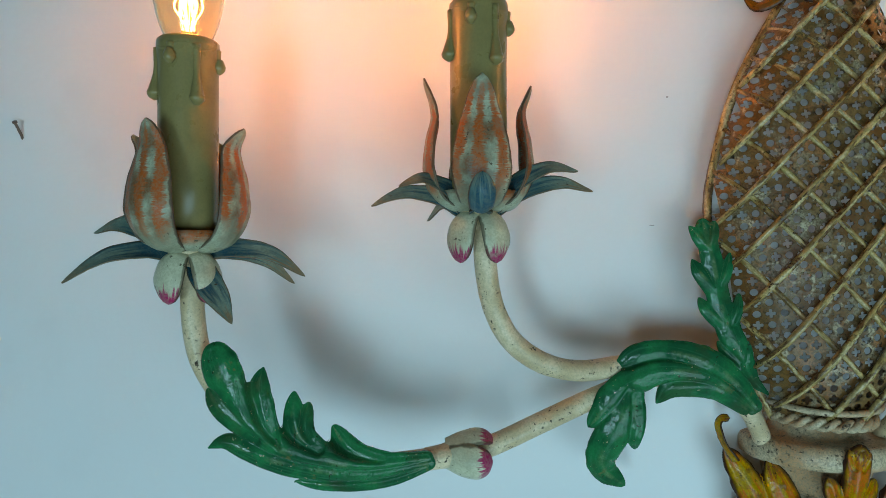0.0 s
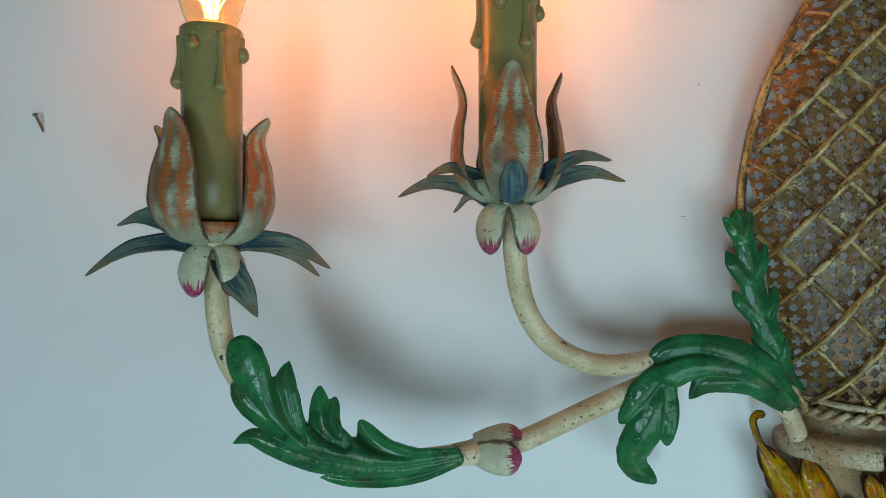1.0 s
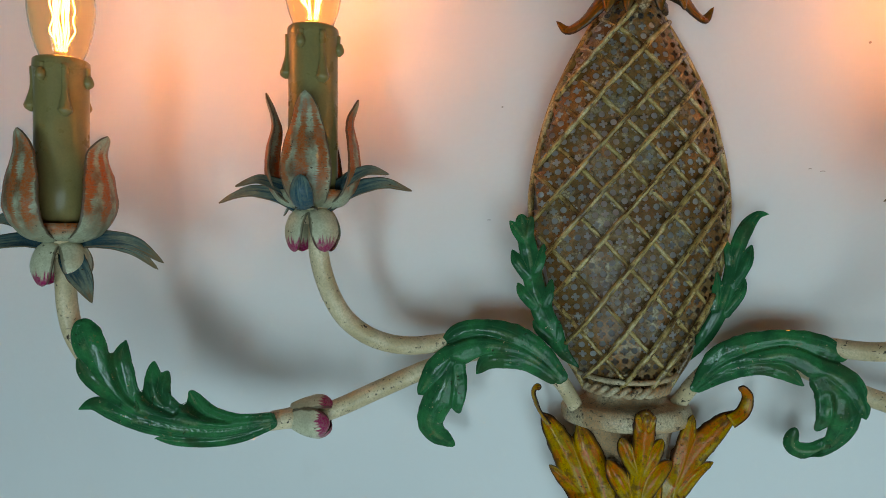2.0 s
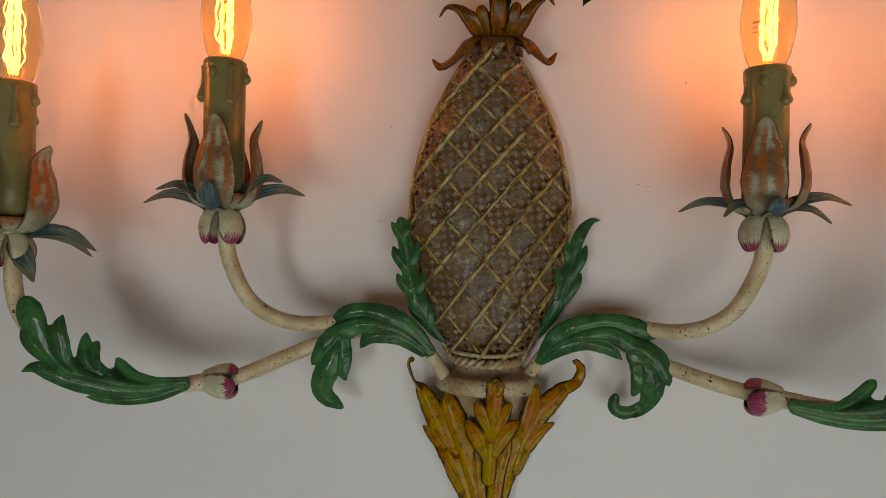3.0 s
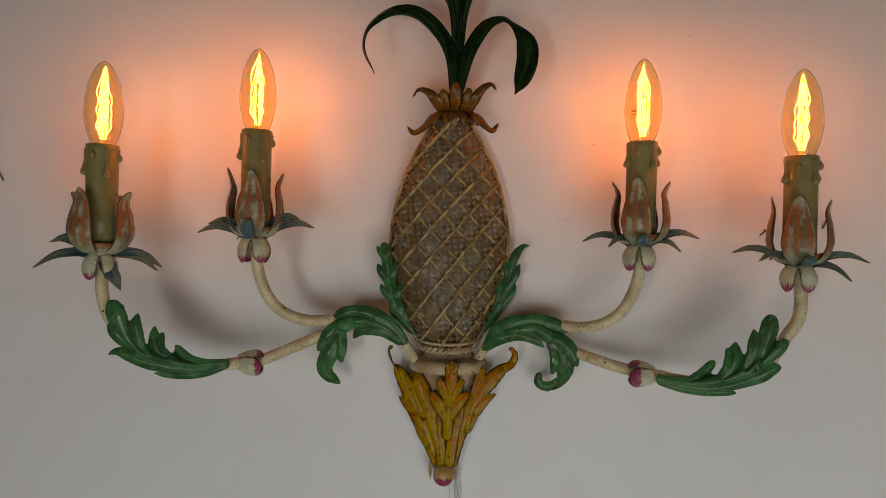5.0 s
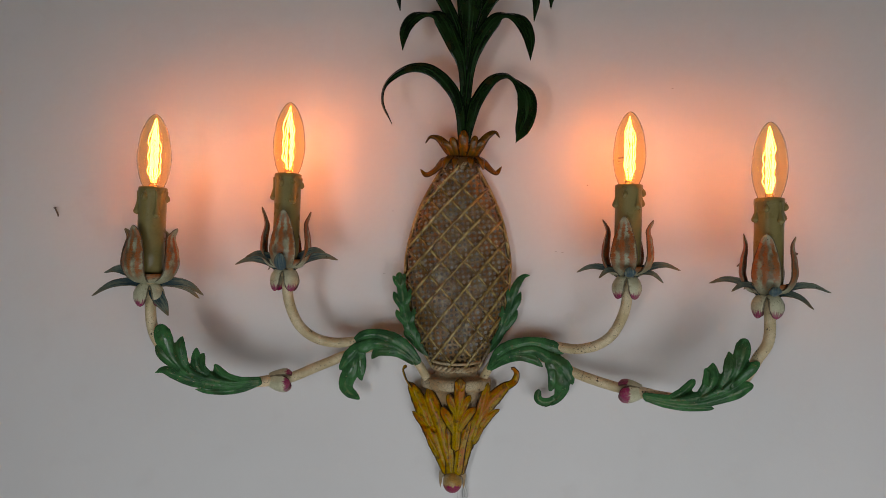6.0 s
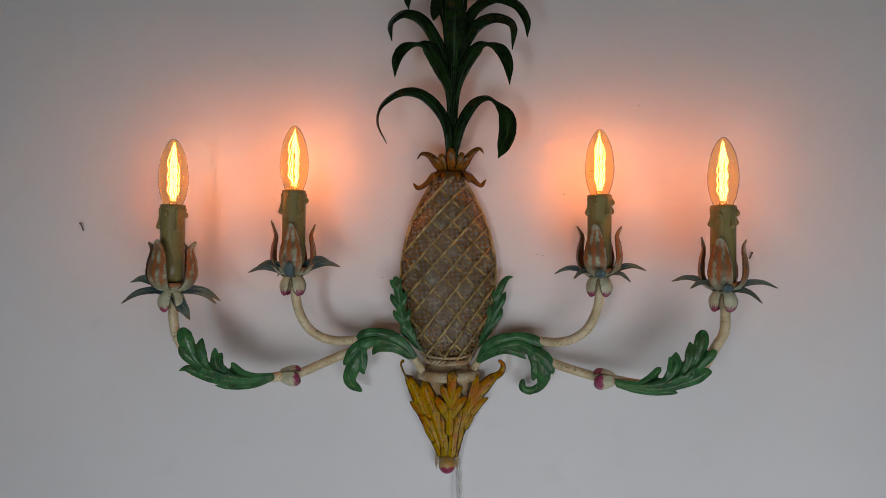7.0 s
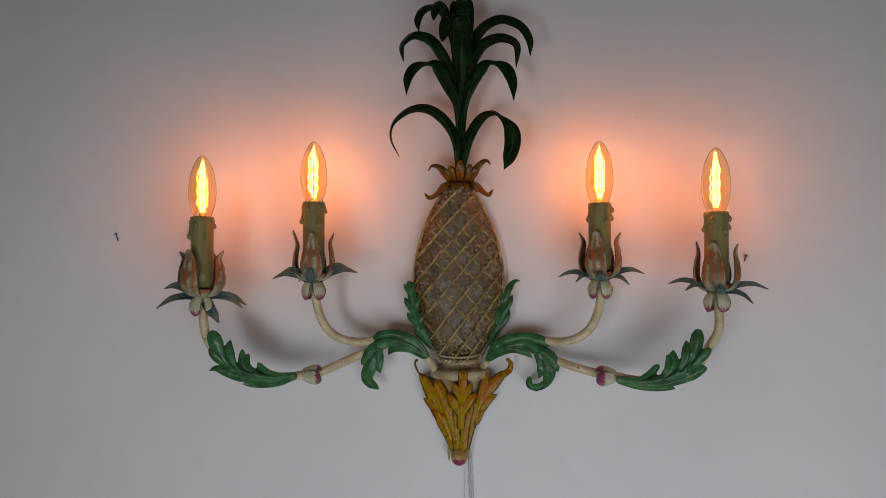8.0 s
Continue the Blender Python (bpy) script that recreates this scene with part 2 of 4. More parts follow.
SHELL = paint("perforated_tin", (0.205, 0.112, 0.048), (0.150, 0.054, 0.018), (0.030, 0.015, 0.008), 0.32, 0.60, 60, 0, shell_strokes, 1.0, 0.0, 0.75)
LATTICE = paint("lattice_gilding", (0.52, 0.365, 0.170), (0.32, 0.185, 0.075), (0.040, 0.017, 0.009), 0.22, 0.60, 75, 0.15, bar_strokes, 1.0, 0.0, 0.6)
FINIAL = paint("finial_paint", (0.52, 0.26, 0.10), (0.50, 0.36, 0.20), (0.08, 0.04, 0.02), 0.36, 0.65, 60, 0.1, berry_strokes, 0.5)
SLEEVE = paint("olive_candle_sleeve", (0.270, 0.205, 0.098), (0.235, 0.178, 0.083), (0.06, 0.05, 0.025), 0.28, 0.76, 30, 0.15, None, 0.15, 0.0, 0.12)


def plain(name, colour, rough, metal=0.0):
    mat, nt, lk, sh = nodes_of(name)
    n = texnoise(nt, lk, coord(nt, lk), 300.0)
    lk.new(mixc(nt, lk, n, tuple(0.8 * c for c in colour), colour), sh.inputs["Base Color"])
    sh.inputs["Roughness"].default_value, sh.inputs["Metallic"].default_value = rough, metal
    return mat


STEEL = plain("rusty_nail", (0.20, 0.13, 0.10), 0.5, 0.6)
PLASTER = plain("bare_plaster", (0.42, 0.39, 0.37), 0.8)
BRASS = plain("brass", (0.62, 0.42, 0.16), 0.3, 1.0)
CORD = plain("clear_plastic_cord", (0.62, 0.62, 0.60), 0.25)
THREAD = plain("pale_thread", (0.55, 0.55, 0.55), 0.5)

mat, nt, lk, sh = nodes_of("wall_paint")
WALL = mat
ob = coord(nt, lk)
col = mixc(nt, lk, ramp(nt, lk, texnoise(nt, lk, ob, 2.6), 0.35, 0.65), (0.70, 0.685, 0.68), (0.735, 0.72, 0.715))
col = mixc(nt, lk, mathn(nt, lk, "MULTIPLY", ramp(nt, lk, texnoise(nt, lk, ob, 17.0, 5.0), 0.55, 0.75), 0.35), col, (0.66, 0.63, 0.62))
lk.new(col, sh.inputs["Base Color"])
sh.inputs["Roughness"].default_value = 0.62
bump(nt, lk, mathn(nt, lk, "ADD", texnoise(nt, lk, ob, 30.0), mathn(nt, lk, "MULTIPLY", texnoise(nt, lk, ob, 260.0), 0.25)), sh, 0.25, 0.0012)

PANEL = plain("brown_wall_paint", (0.16, 0.135, 0.11), 0.6)
FLOOR = plain("pale_oak_floor", (0.46, 0.39, 0.31), 0.45)
CEILING = plain("ceiling_paint", (0.07, 0.058, 0.045), 0.7)
FRAME = plain("white_gloss", (0.74, 0.73, 0.70), 0.35)

# amber bulb glass
GLASS, nt, lk, sh = nodes_of("amber_glass")
sh.inputs["Base Color"].default_value = (1.0, 0.86, 0.64, 1)
sh.inputs["Transmission Weight"].default_value, sh.inputs["Roughness"].default_value, sh.inputs["IOR"].default_value = 1.0, 0.0, 1.25

PANE, nt, lk, sh = nodes_of("window_pane")
sh.inputs["Transmission Weight"].default_value, sh.inputs["Roughness"].default_value, sh.inputs["IOR"].default_value = 1.0, 0.0, 1.45

FILAMENT, nt, lk, sh = nodes_of("glowing_filament")
sh.inputs["Base Color"].default_value = (0.02, 0.01, 0.01, 1)
sh.inputs["Emission Color"].default_value = (1.0, 0.365, 0.10, 1)
sh.inputs["Emission Strength"].default_value = 43.0

# ---- shape tools ----
V = Vector


def spline(pts, n):
    """Catmull-Rom through pts (tuples of any length), n+1 samples."""
    p = np.array(pts, float)
    p = np.vstack([2 * p[0] - p[1], p, 2 * p[-1] - p[-2]])
    out = []
    for k in range(n + 1):
        s = k / n * (len(pts) - 1)
        i = min(int(s), len(pts) - 2)
        t = s - i
        a, b, c, d = p[i], p[i + 1], p[i + 2], p[i + 3]
        out.append(0.5 * (2 * b + (c - a) * t + (2 * a - 5 * b + 4 * c - d) * t * t + (3 * b - a - 3 * c + d) * t ** 3))
    return out


def blade(bm, pts, widths, face=(0, -1, 0), face2=None, cup=0.2, th=0.0008, n=14, m=6, ribs=0, rib=0.0, wave=0.0, tip=0.12, foot=0.0, vs=1.0, uneven=0.0008, wobble=0.10):
    """A bent metal leaf along pts. widths: half widths, evenly spread along it. face to face2: where its front looks, foot to tip. cup: bulge to the front by width.
    ribs, rib: grooves along it. wave: ripple of the edges."""
    uv = bm.loops.layers.uv.verify()
    mid = [V(q) for q in spline(pts, n)]
    wid = [max(q[0], 0.0002) for q in spline([(w,) for w in widths], n)]
    for k in range(n + 1):
        v = k / n
        if tip and v > 1 - tip:
            wid[k] *= math.sqrt(max(0.004, 1 - ((v - 1 + tip) / tip) ** 2))
        if foot and v < foot:
            wid[k] *= math.sqrt(max(0.004, 1 - ((foot - v) / foot) ** 2))
    f0, f1 = V(face), V(face2 or face)
    sheets = [[], []]
    for k in range(n + 1):
        tan = (mid[min(k + 1, n)] - mid[max(k - 1, 0)]).normalized()
        v = k / n
        f = f0.lerp(f1, v)
        side = tan.cross(f)
        side = side.normalized() if side.length > 1e-6 else V((1, 0, 0))
        nor = side.cross(tan).normalized()
        rows = ([], [])
        for j in range(m + 1):
            u = 2 * j / m - 1
            h = cup * wid[k] * (1 - u * u) + rib * math.cos(math.pi * ribs * u) * min(1, 3 * (1 - v)) + wave * u * u * math.sin(9 * v + 3 * u)
            pt = mid[k] + side * (u * wid[k]) + nor * h
            pt += nor * (uneven * noise.noise(pt * 130) + 0.4 * uneven * noise.noise(pt * 330)) + side * (u * wobble * wid[k] * noise.noise(mid[k] * 260 + V((u, 0, 0))))
            rows[0].append(bm.verts.new(pt))
            rows[1].append(bm.verts.new(pt - nor * th))
        sheets[0].append(rows[0])
        sheets[1].append(rows[1])

    def quad(a, b, c, d, t):
        fc = bm.faces.new((a, b, c, d))
        fc.smooth = True
        for loop, (uu, vv) in zip(fc.loops, t):
            loop[uv].uv = (uu, vv * vs)

    for k in range(n):
        for j in range(m):
            t = ((j / m, k / n), ((j + 1) / m, k / n), ((j + 1) / m, (k + 1) / n), (j / m, (k + 1) / n))
            a, b = sheets
            quad(a[k][j], a[k][j + 1], a[k + 1][j + 1], a[k + 1][j], t)
            quad(b[k + 1][j], b[k + 1][j + 1], b[k][j + 1], b[k][j], (t[3], t[2], t[1], t[0]))
        for j, s in ((0, 0), (m, 1)):
            a, b = sheets
            t = ((s, k / n), (s, (k + 1) / n), (s, (k + 1) / n), (s, k / n))
            quads = (a[k][j], a[k + 1][j], b[k + 1][j], b[k][j])
            quad(*(quads if s == 0 else quads[::-1]), t if s == 0 else t[::-1])
    for k, s in ((0, 0), (n, 1)):
        for j in range(m):
            a, b = sheets
            quads = (a[k][j + 1], a[k][j], b[k][j], b[k][j + 1])
            quad(*(quads if s == 0 else quads[::-1]), ((j / m, s),) * 4)


def sheet(bm, lobes, cup=0.35, th=0.0009, cell=0.0007, ribs=2, rib=0.0, blend=14.0, rag=0.07):
    """One embossed leaf looking to -y: lobes are (points, half widths, tip) and run together into a single sheet with a ridge on each, creases between them and gaps where they part."""
    uv = bm.loops.layers.uv.verify()
    mids = [np.array(spline(p, 176)) for p, _, _ in lobes]
    wids = []
    for _, w, tip in lobes:
        q = np.maximum(np.array(spline([(x,) for x in w], 176))[:, 0], 0.0003)
        v = np.linspace(0, 1, 177)
        q = np.where(v > 1 - tip, q * np.sqrt(np.maximum(0.004, 1 - ((v - 1 + tip) / tip) ** 2)), q)
        wids.append(q)
    every, most = np.vstack(mids), max(w.max() for w in wids) + 2 * cell
    x0, z0 = every[:, 0].min() - most, every[:, 2].min() - most
    nx, nz = int((every[:, 0].max() + most - x0) / cell) + 1, int((every[:, 2].max() + most - z0) / cell) + 1
    gx, gz = np.meshgrid(x0 + cell * np.arange(nx), z0 + cell * np.arange(nz), indexing="ij")
    field = np.full((nx, nz), -9.0)
    top, low, sum_w, uu, vv = (np.zeros((nx, nz)) for _ in range(5))
    for mid, wid in zip(mids, wids):
        inside, best = np.full((nx, nz), -9.0), np.zeros((nx, nz), int)
        for k in range(177):
            f = 1 - np.hypot(gx - mid[k, 0], gz - mid[k, 2]) / wid[k]
            better = f > inside
            inside, best = np.where(better, f, inside), np.where(better, k, best)
        tan = np.gradient(mid, axis=0)[best]
        off = (gx - mid[best, 0]) * tan[..., 2] - (gz - mid[best, 2]) * tan[..., 0]
        u = np.sign(off) * np.clip(1 - inside, 0, 1)
        v = best / 176
        hgt = cup * wid[best] * np.sqrt(np.clip(1 - np.clip(1 - inside, 0, 1) ** 2, 0, 1)) + rib * np.cos(math.pi * ribs * u) * np.minimum(1, 3 * (1 - v))
        wgt = np.exp(blend * np.clip(inside, -2, 1))
        top, low, sum_w = top + wgt * hgt, low + wgt * mid[best, 1], sum_w + wgt
        lead = inside > field
        uu, vv, field = np.where(lead, 0.5 + 0.5 * u, uu), np.where(lead, v, vv), np.maximum(field, inside)
    deep = low / sum_w - top / sum_w
    for i in range(nx):
        for j in range(nz):
            if -0.6 < field[i, j] < 0.7:
                field[i, j] += 1.3 * rag * noise.noise(V((gx[i, j] * 200, 0.0, gz[i, j] * 200))) + 0.2 * rag * noise.noise(V((gx[i, j] * 620, 3.0, gz[i, j] * 620)))
            if field[i, j] > -0.5:
                deep[i, j] += 0.0005 * noise.noise(V((gx[i, j] * 90, 5.0, gz[i, j] * 90))) + 0.0001 * noise.noise(V((gx[i, j] * 300, 5.0, gz[i, j] * 300)))
    made = {}

    def vert(a, b):
        key = (a, b) if a <= b else (b, a)
        if key not in made:
            if a == b:
                t = 0.0
            else:
                fa, fb = field[key[0]], field[key[1]]
                t = fa / (fa - fb)
            (i, j), (p, q) = key
            co = [(1 - t) * g[i, j] + t * g[p, q] for g in (gx, deep, gz, uu, vv)]
            made[key] = (bm.verts.new(co[:3]), bm.verts.new((co[0], co[1] + th, co[2])), co[3:])
        return made[key]

    for i in range(nx - 1):
        for j in range(nz - 1):
            ring = ((i, j), (i + 1, j), (i + 1, j + 1), (i, j + 1))
            signs = [field[q] >= 0 for q in ring]
            if not any(signs):
                continue
            poly, cut_ends = [], []
            for k in range(4):
                a, b = ring[k], ring[(k + 1) % 4]
                if signs[k]:
                    poly.append(vert(a, a))
                if signs[k] != signs[(k + 1) % 4]:
                    q = vert(a, b)
                    poly.append(q)
                    cut_ends.append(q)
            if len(poly) < 3:
                continue
            fronts = bm.faces.new([q[0] for q in poly])
            backs = bm.faces.new([q[1] for q in poly][::-1])
            for fc, order in ((fronts, poly), (backs, poly[::-1])):
                fc.smooth = True
                for loop, q in zip(fc.loops, order):
                    loop[uv].uv = q[2]
            if len(cut_ends) == 2:
                a, b = cut_ends
                fc = bm.faces.new((a[0], b[0], b[1], a[1]))
                for loop, q in zip(fc.loops, (a, b, b, a)):
                    loop[uv].uv = q[2]


def tube(bm, pts, radii, n=20, sides=10, caps=True):
    """A round bar along pts; radii evenly spread."""
    uv = bm.loops.layers.uv.verify()
    mid = [V(q) for q in spline(pts, n)]
    rad = [max(q[0], 0.0001) for q in spline([(r,) for r in radii], n)]
    tan0 = (mid[1] - mid[0]).normalized()
    side = tan0.orthogonal().normalized()
    rings = []
    for k in range(n + 1):
        tan = (mid[min(k + 1, n)] - mid[max(k - 1, 0)]).normalized()
        side = (side - tan * side.dot(tan)).normalized()
        other = tan.cross(side)
        rings.append([bm.verts.new(mid[k] + (side * math.cos(a) + other * math.sin(a)) * rad[k]) for a in (2 * math.pi * j / sides for j in range(sides))])
    for k in range(n):
        for j in range(sides):
            i = (j + 1) % sides
            f = bm.faces.new((rings[k][j], rings[k][i], rings[k + 1][i], rings[k + 1][j]))
            f.smooth = True
            for loop, t in zip(f.loops, ((j / sides, k / n), ((j + 1) / sides, k / n), ((j + 1) / sides, (k + 1) / n), (j / sides, (k + 1) / n))):
                loop[uv].uv = t
    if caps:
        bm.faces.new(rings[0][::-1])
        bm.faces.new(rings[-1])


def lathe(bm, profile, centre, sides=28, squash=1.0, rough=0.0, smooth=True):
    """Turned shape: profile of (radius, z) from below, round the axis at centre (x, y); squash flattens it in y."""
    uv = bm.loops.layers.uv.verify()
    rings = []
    for r, z in profile:
        ring = []
        for j in range(sides):
            a = 2 * math.pi * j / sides
            q = r * (1 + rough * noise.noise(V((9 * math.cos(a), 9 * math.sin(a), z * 160))))
            ring.append(bm.verts.new((centre[0] + q * math.cos(a), centre[1] + q * squash * math.sin(a), z)))
        rings.append(ring)
    for k in range(len(rings) - 1):
        for j in range(sides):
            i = (j + 1) % sides
            f = bm.faces.new((rings[k][j], rings[k][i], rings[k + 1][i], rings[k + 1][j]))
            f.smooth = smooth
            for loop, t in zip(f.loops, ((j, k), (j + 1, k), (j + 1, k + 1), (j, k + 1))):
                loop[uv].uv = (t[0] / sides, t[1] / (len(rings) - 1))
    bm.faces.new(rings[0][::-1])
    bm.faces.new(rings[-1])


def ball(bm, centre, radii, seg=14):
    prof = [(max(1e-4, math.sin(math.pi * k / seg)), -math.cos(math.pi * k / seg)) for k in range(seg + 1)]
    start = len(bm.verts)
    lathe(bm, prof, (0, 0), 18)
    bm.verts.ensure_lookup_table()
    for v in bm.verts[start:]:
        v.co = V((centre[0] + v.co.x * radii[0], centre[1] + v.co.y * radii[1], centre[2] + v.co.z * radii[2]))


def box(bm, x0, x1, y0, y1, z0, z1):
    m = Matrix.Translation(((x0 + x1) / 2, (y0 + y1) / 2, (z0 + z1) / 2)) @ Matrix.Diagonal((x1 - x0, y1 - y0, z1 - z0, 1))
    bmesh.ops.create_cube(bm, size=1, matrix=m)


def mesh_ob(name, bm, material):
    me = bpy.data.meshes.new(name)
    bm.to_mesh(me)
    bm.free()
    me.materials.append(material)
    return new(name, me)


def part(name, bm, material, parent, label=""):
    """One mesh under a thing or a part; its shape is given in room coordinates."""
    o = mesh_ob(name, bm, material)
    bpy.context.view_layer.update()
    o.parent = parent
    o.matrix_parent_inverse = parent.matrix_world.inverted()
    return tagged(o, label)


def thing(name, place, label, category, group=""):
    o = new(name)
    o.location = place
    o.empty_display_size = 0.02
    bpy.context.view_layer.update()
    return tagged(o, label, category, group)


def lone(name, bm, material, label, category, kind="", group=""):
    return tagged(mesh_ob(name, bm, material), label, category, group, kind)


B = bmesh.new

# ---- the room ----
T = 0.12
bm = B(); box(bm, ROOM_X0 - T, ROOM_X1 + T, 0, T, 0, CEIL)
north = lone("wall_north", bm, WALL, "white painted plaster wall behind the sconce", "wall", "structure")
bm = B(); box(bm, ROOM_X0 - T, ROOM_X0, ROOM_Y - T, 0, 0, CEIL)
lone("wall_west", bm, PANEL, "brown painted wall", "wall", "structure")
bm = B(); box(bm, ROOM_X1, ROOM_X1 + T, ROOM_Y - T, 0, 0, CEIL)
lone("wall_east", bm, PANEL, "brown painted wall", "wall", "structure")
bm = B()
wx0, wx1, wz0, wz1 = WIN_X - WIN_W / 2, WIN_X + WIN_W / 2, WIN_Z - WIN_H / 2, WIN_Z + WIN_H / 2
box(bm, ROOM_X0, wx0, ROOM_Y - T, ROOM_Y, 0, CEIL)
dx0, dx1, dz1 = SIDE_X - SIDE_W / 2, SIDE_X + SIDE_W / 2, SIDE_Z + SIDE_H
box(bm, wx1, dx0, ROOM_Y - T, ROOM_Y, 0, CEIL)
box(bm, dx0, dx1, ROOM_Y - T, ROOM_Y, dz1, CEIL)
box(bm, dx0, dx1, ROOM_Y - T, ROOM_Y, 0, SIDE_Z)
box(bm, dx1, ROOM_X1, ROOM_Y - T, ROOM_Y, 0, CEIL)
box(bm, wx0, wx1, ROOM_Y - T, ROOM_Y, 0, wz0)
box(bm, wx0, wx1, ROOM_Y - T, ROOM_Y, wz1, CEIL)
lone("wall_south", bm, PANEL, "brown painted wall with two windows", "wall", "structure")
bm = B(); box(bm, ROOM_X0 - T, ROOM_X1 + T, ROOM_Y - T, T, -0.1, 0)
lone("floor", bm, FLOOR, "pale wooden floor", "floor", "structure")
bm = B(); box(bm, ROOM_X0 - T, ROOM_X1 + T, ROOM_Y - T, T, CEIL, CEIL + 0.1)
lone("ceiling", bm, CEILING, "dark brown painted ceiling", "ceiling", "structure")
bm = B()
fy0, fy1 = ROOM_Y - 0.10, ROOM_Y - 0.06
for q in ((wx0, wx0 + 0.02, wz0, wz1), (wx1 - 0.02, wx1, wz0, wz1), (wx0 + 0.02, wx1 - 0.02, wz0, wz0 + 0.02), (wx0 + 0.02, wx1 - 0.02, wz1 - 0.02, wz1)):
    box(bm, q[0], q[1], fy0, fy1, q[2], q[3])
win = lone("window_1", bm, FRAME, "small white framed window", "window", "structure")
bm = B(); box(bm, wx0 + 0.02, wx1 - 0.02, ROOM_Y - 0.082, ROOM_Y - 0.078, wz0 + 0.02, wz1 - 0.02)
part("pane", bm, PANE, win).visible_shadow = False

bm = B()
for q in ((dx0, dx0 + 0.05, SIDE_Z, dz1), (dx1 - 0.05, dx1, SIDE_Z, dz1), (dx0 + 0.05, dx1 - 0.05, SIDE_Z, SIDE_Z + 0.05), (dx0 + 0.05, dx1 - 0.05, dz1 - 0.05, dz1)):
    box(bm, q[0], q[1], fy0, fy1, q[2], q[3])
win = lone("window_2", bm, FRAME, "low wide white framed window", "window", "structure")
bm = B(); box(bm, dx0 + 0.05, dx1 - 0.05, ROOM_Y - 0.082, ROOM_Y - 0.078, SIDE_Z + 0.05, dz1 - 0.05)
part("pane", bm, PANE, win).visible_shadow = False

# ---- the sconce ----
sconce = thing("wall_sconce", (0, 0, 1.27), "painted metal pineapple wall sconce with four candle arms", "wall sconce")


# -- pineapple body --
PROFILE = [(0.0245, 1.408), (0.031, 1.420), (0.042, 1.441), (0.0525, 1.475), (0.0588, 1.510), (0.0583, 1.535), (0.0528, 1.562), (0.0432, 1.592), (0.0302, 1.618), (0.018, 1.640)]
OUTLINE = spline(PROFILE, 60)
PX = -0.0003                                                     # the body's axis


def half_width(z):
    for (a, za), (b, zb) in zip(OUTLINE, OUTLINE[1:]):
        if za <= z <= zb:
            return a + (b - a) * (z - za) / (zb - za)
    return 0.0


def relief(x, z, lift=0.0):
    """The body's front: a shallow dome on the wall."""
    w = max(half_width(min(max(z, 1.4081), 1.6399)), 0.001)
    q = min(abs(x - PX) / w, 1.0)
    deep = 0.029 * min(1.0, (w / 0.042) ** 0.8) if z < 1.46 else 0.029
    return -(0.012 + deep * math.sqrt(max(0.0, 1 - q * q)) + lift)


def perforated():
    """Tin sheet pierced in turn with round holes and four-lobed crosses."""
    bm = B()
    pitch, seg, turn = 0.0058, 24, radians(8)
    ca, sa = math.cos(turn), math.sin(turn)
    for i in range(-13, 14):
        for j in range(-22, 23):
            def place(a, b):
                return PX + (i + a) * pitch * ca - (j + b) * pitch * sa, 1.524 + (i + a) * pitch * sa + (j + b) * pitch * ca
            cx, cz = place(0, 0)
            w = half_width(cz)
            if abs(cx - PX) > w - 0.0015:
                continue
            ring, edge = [], []
            for k in range(seg):
                a = 2 * math.pi * k / seg + math.pi / 4
                r = 0.32 if (i + j) % 2 else 0.20 + 0.22 * abs(math.cos(2 * a)) ** 0.8
                big = max(abs(math.cos(a)), abs(math.sin(a)))
                for store, rr in ((ring, r), (edge, 0.5 / big)):
                    x, z = place(rr * math.cos(a), rr * math.sin(a))
                    x = min(max(x, PX - half_width(min(max(z, 1.409), 1.639))), PX + half_width(min(max(z, 1.409), 1.639)))
                    store.append((x, relief(x, z), z))
            inner = [bm.verts.new(q) for q in ring]
            outer = [bm.verts.new(q) for q in edge]
            deep = [bm.verts.new((q[0], q[1] + 0.0012, q[2])) for q in ring]
            for k in range(seg):
                n = (k + 1) % seg
                for q in ((outer[k], outer[n], inner[n], inner[k]), (inner[k], inner[n], deep[n], deep[k])):
                    bm.faces.new(q)
    bmesh.ops.remove_doubles(bm, verts=bm.verts, dist=0.00015)
    return bm


bm = B()
for s in (-1, 1):
    blade(bm, [(PX + s * (r - 0.0012), -0.0062, z) for r, z in OUTLINE[::6]], [0.0062, 0.0062, 0.0062, 0.0056, 0.0050], face=(s, 0, 0), cup=0.0, th=0.0010, n=40, m=3, tip=0, uneven=0.0003)
body = part("pineapple_body", bm, SHELL, sconce, "hollow tin pineapple standing off the wall")
part("perforated_sheet", perforated(), SHELL, body, "patinated tin sheet pierced with dots and crosses")


def lattice_bar(x0, slope, bend, lift, fat=1.0, z_lo=1.411, z_hi=1.637):
    """One gilded wire over the sheet: crosses z = 1.5 at x0, rises by slope, bends outwards."""
    pts = []
    for k in range(120):
        z = z_lo + (z_hi - z_lo) * k / 119
        x = x0 + (z - 1.5) / slope + bend * (z - 1.5) ** 2
        if abs(x - PX) <= half_width(z) - 0.0004:
            pts.append((x, relief(x, z, lift + 0.0004 * math.sin(90 * z + 300 * x0)), z))
    if len(pts) < 6:
        return
    pts = [pts[i] for i in sorted({round(q * (len(pts) - 1) / 11) for q in range(12)})]
    bm = B()
    tube(bm, pts, [fat * r for r in (0.0015, 0.0019, 0.0016, 0.0019, 0.0016)], 18, 7)
    part("lattice_bar", bm, LATTICE, body)


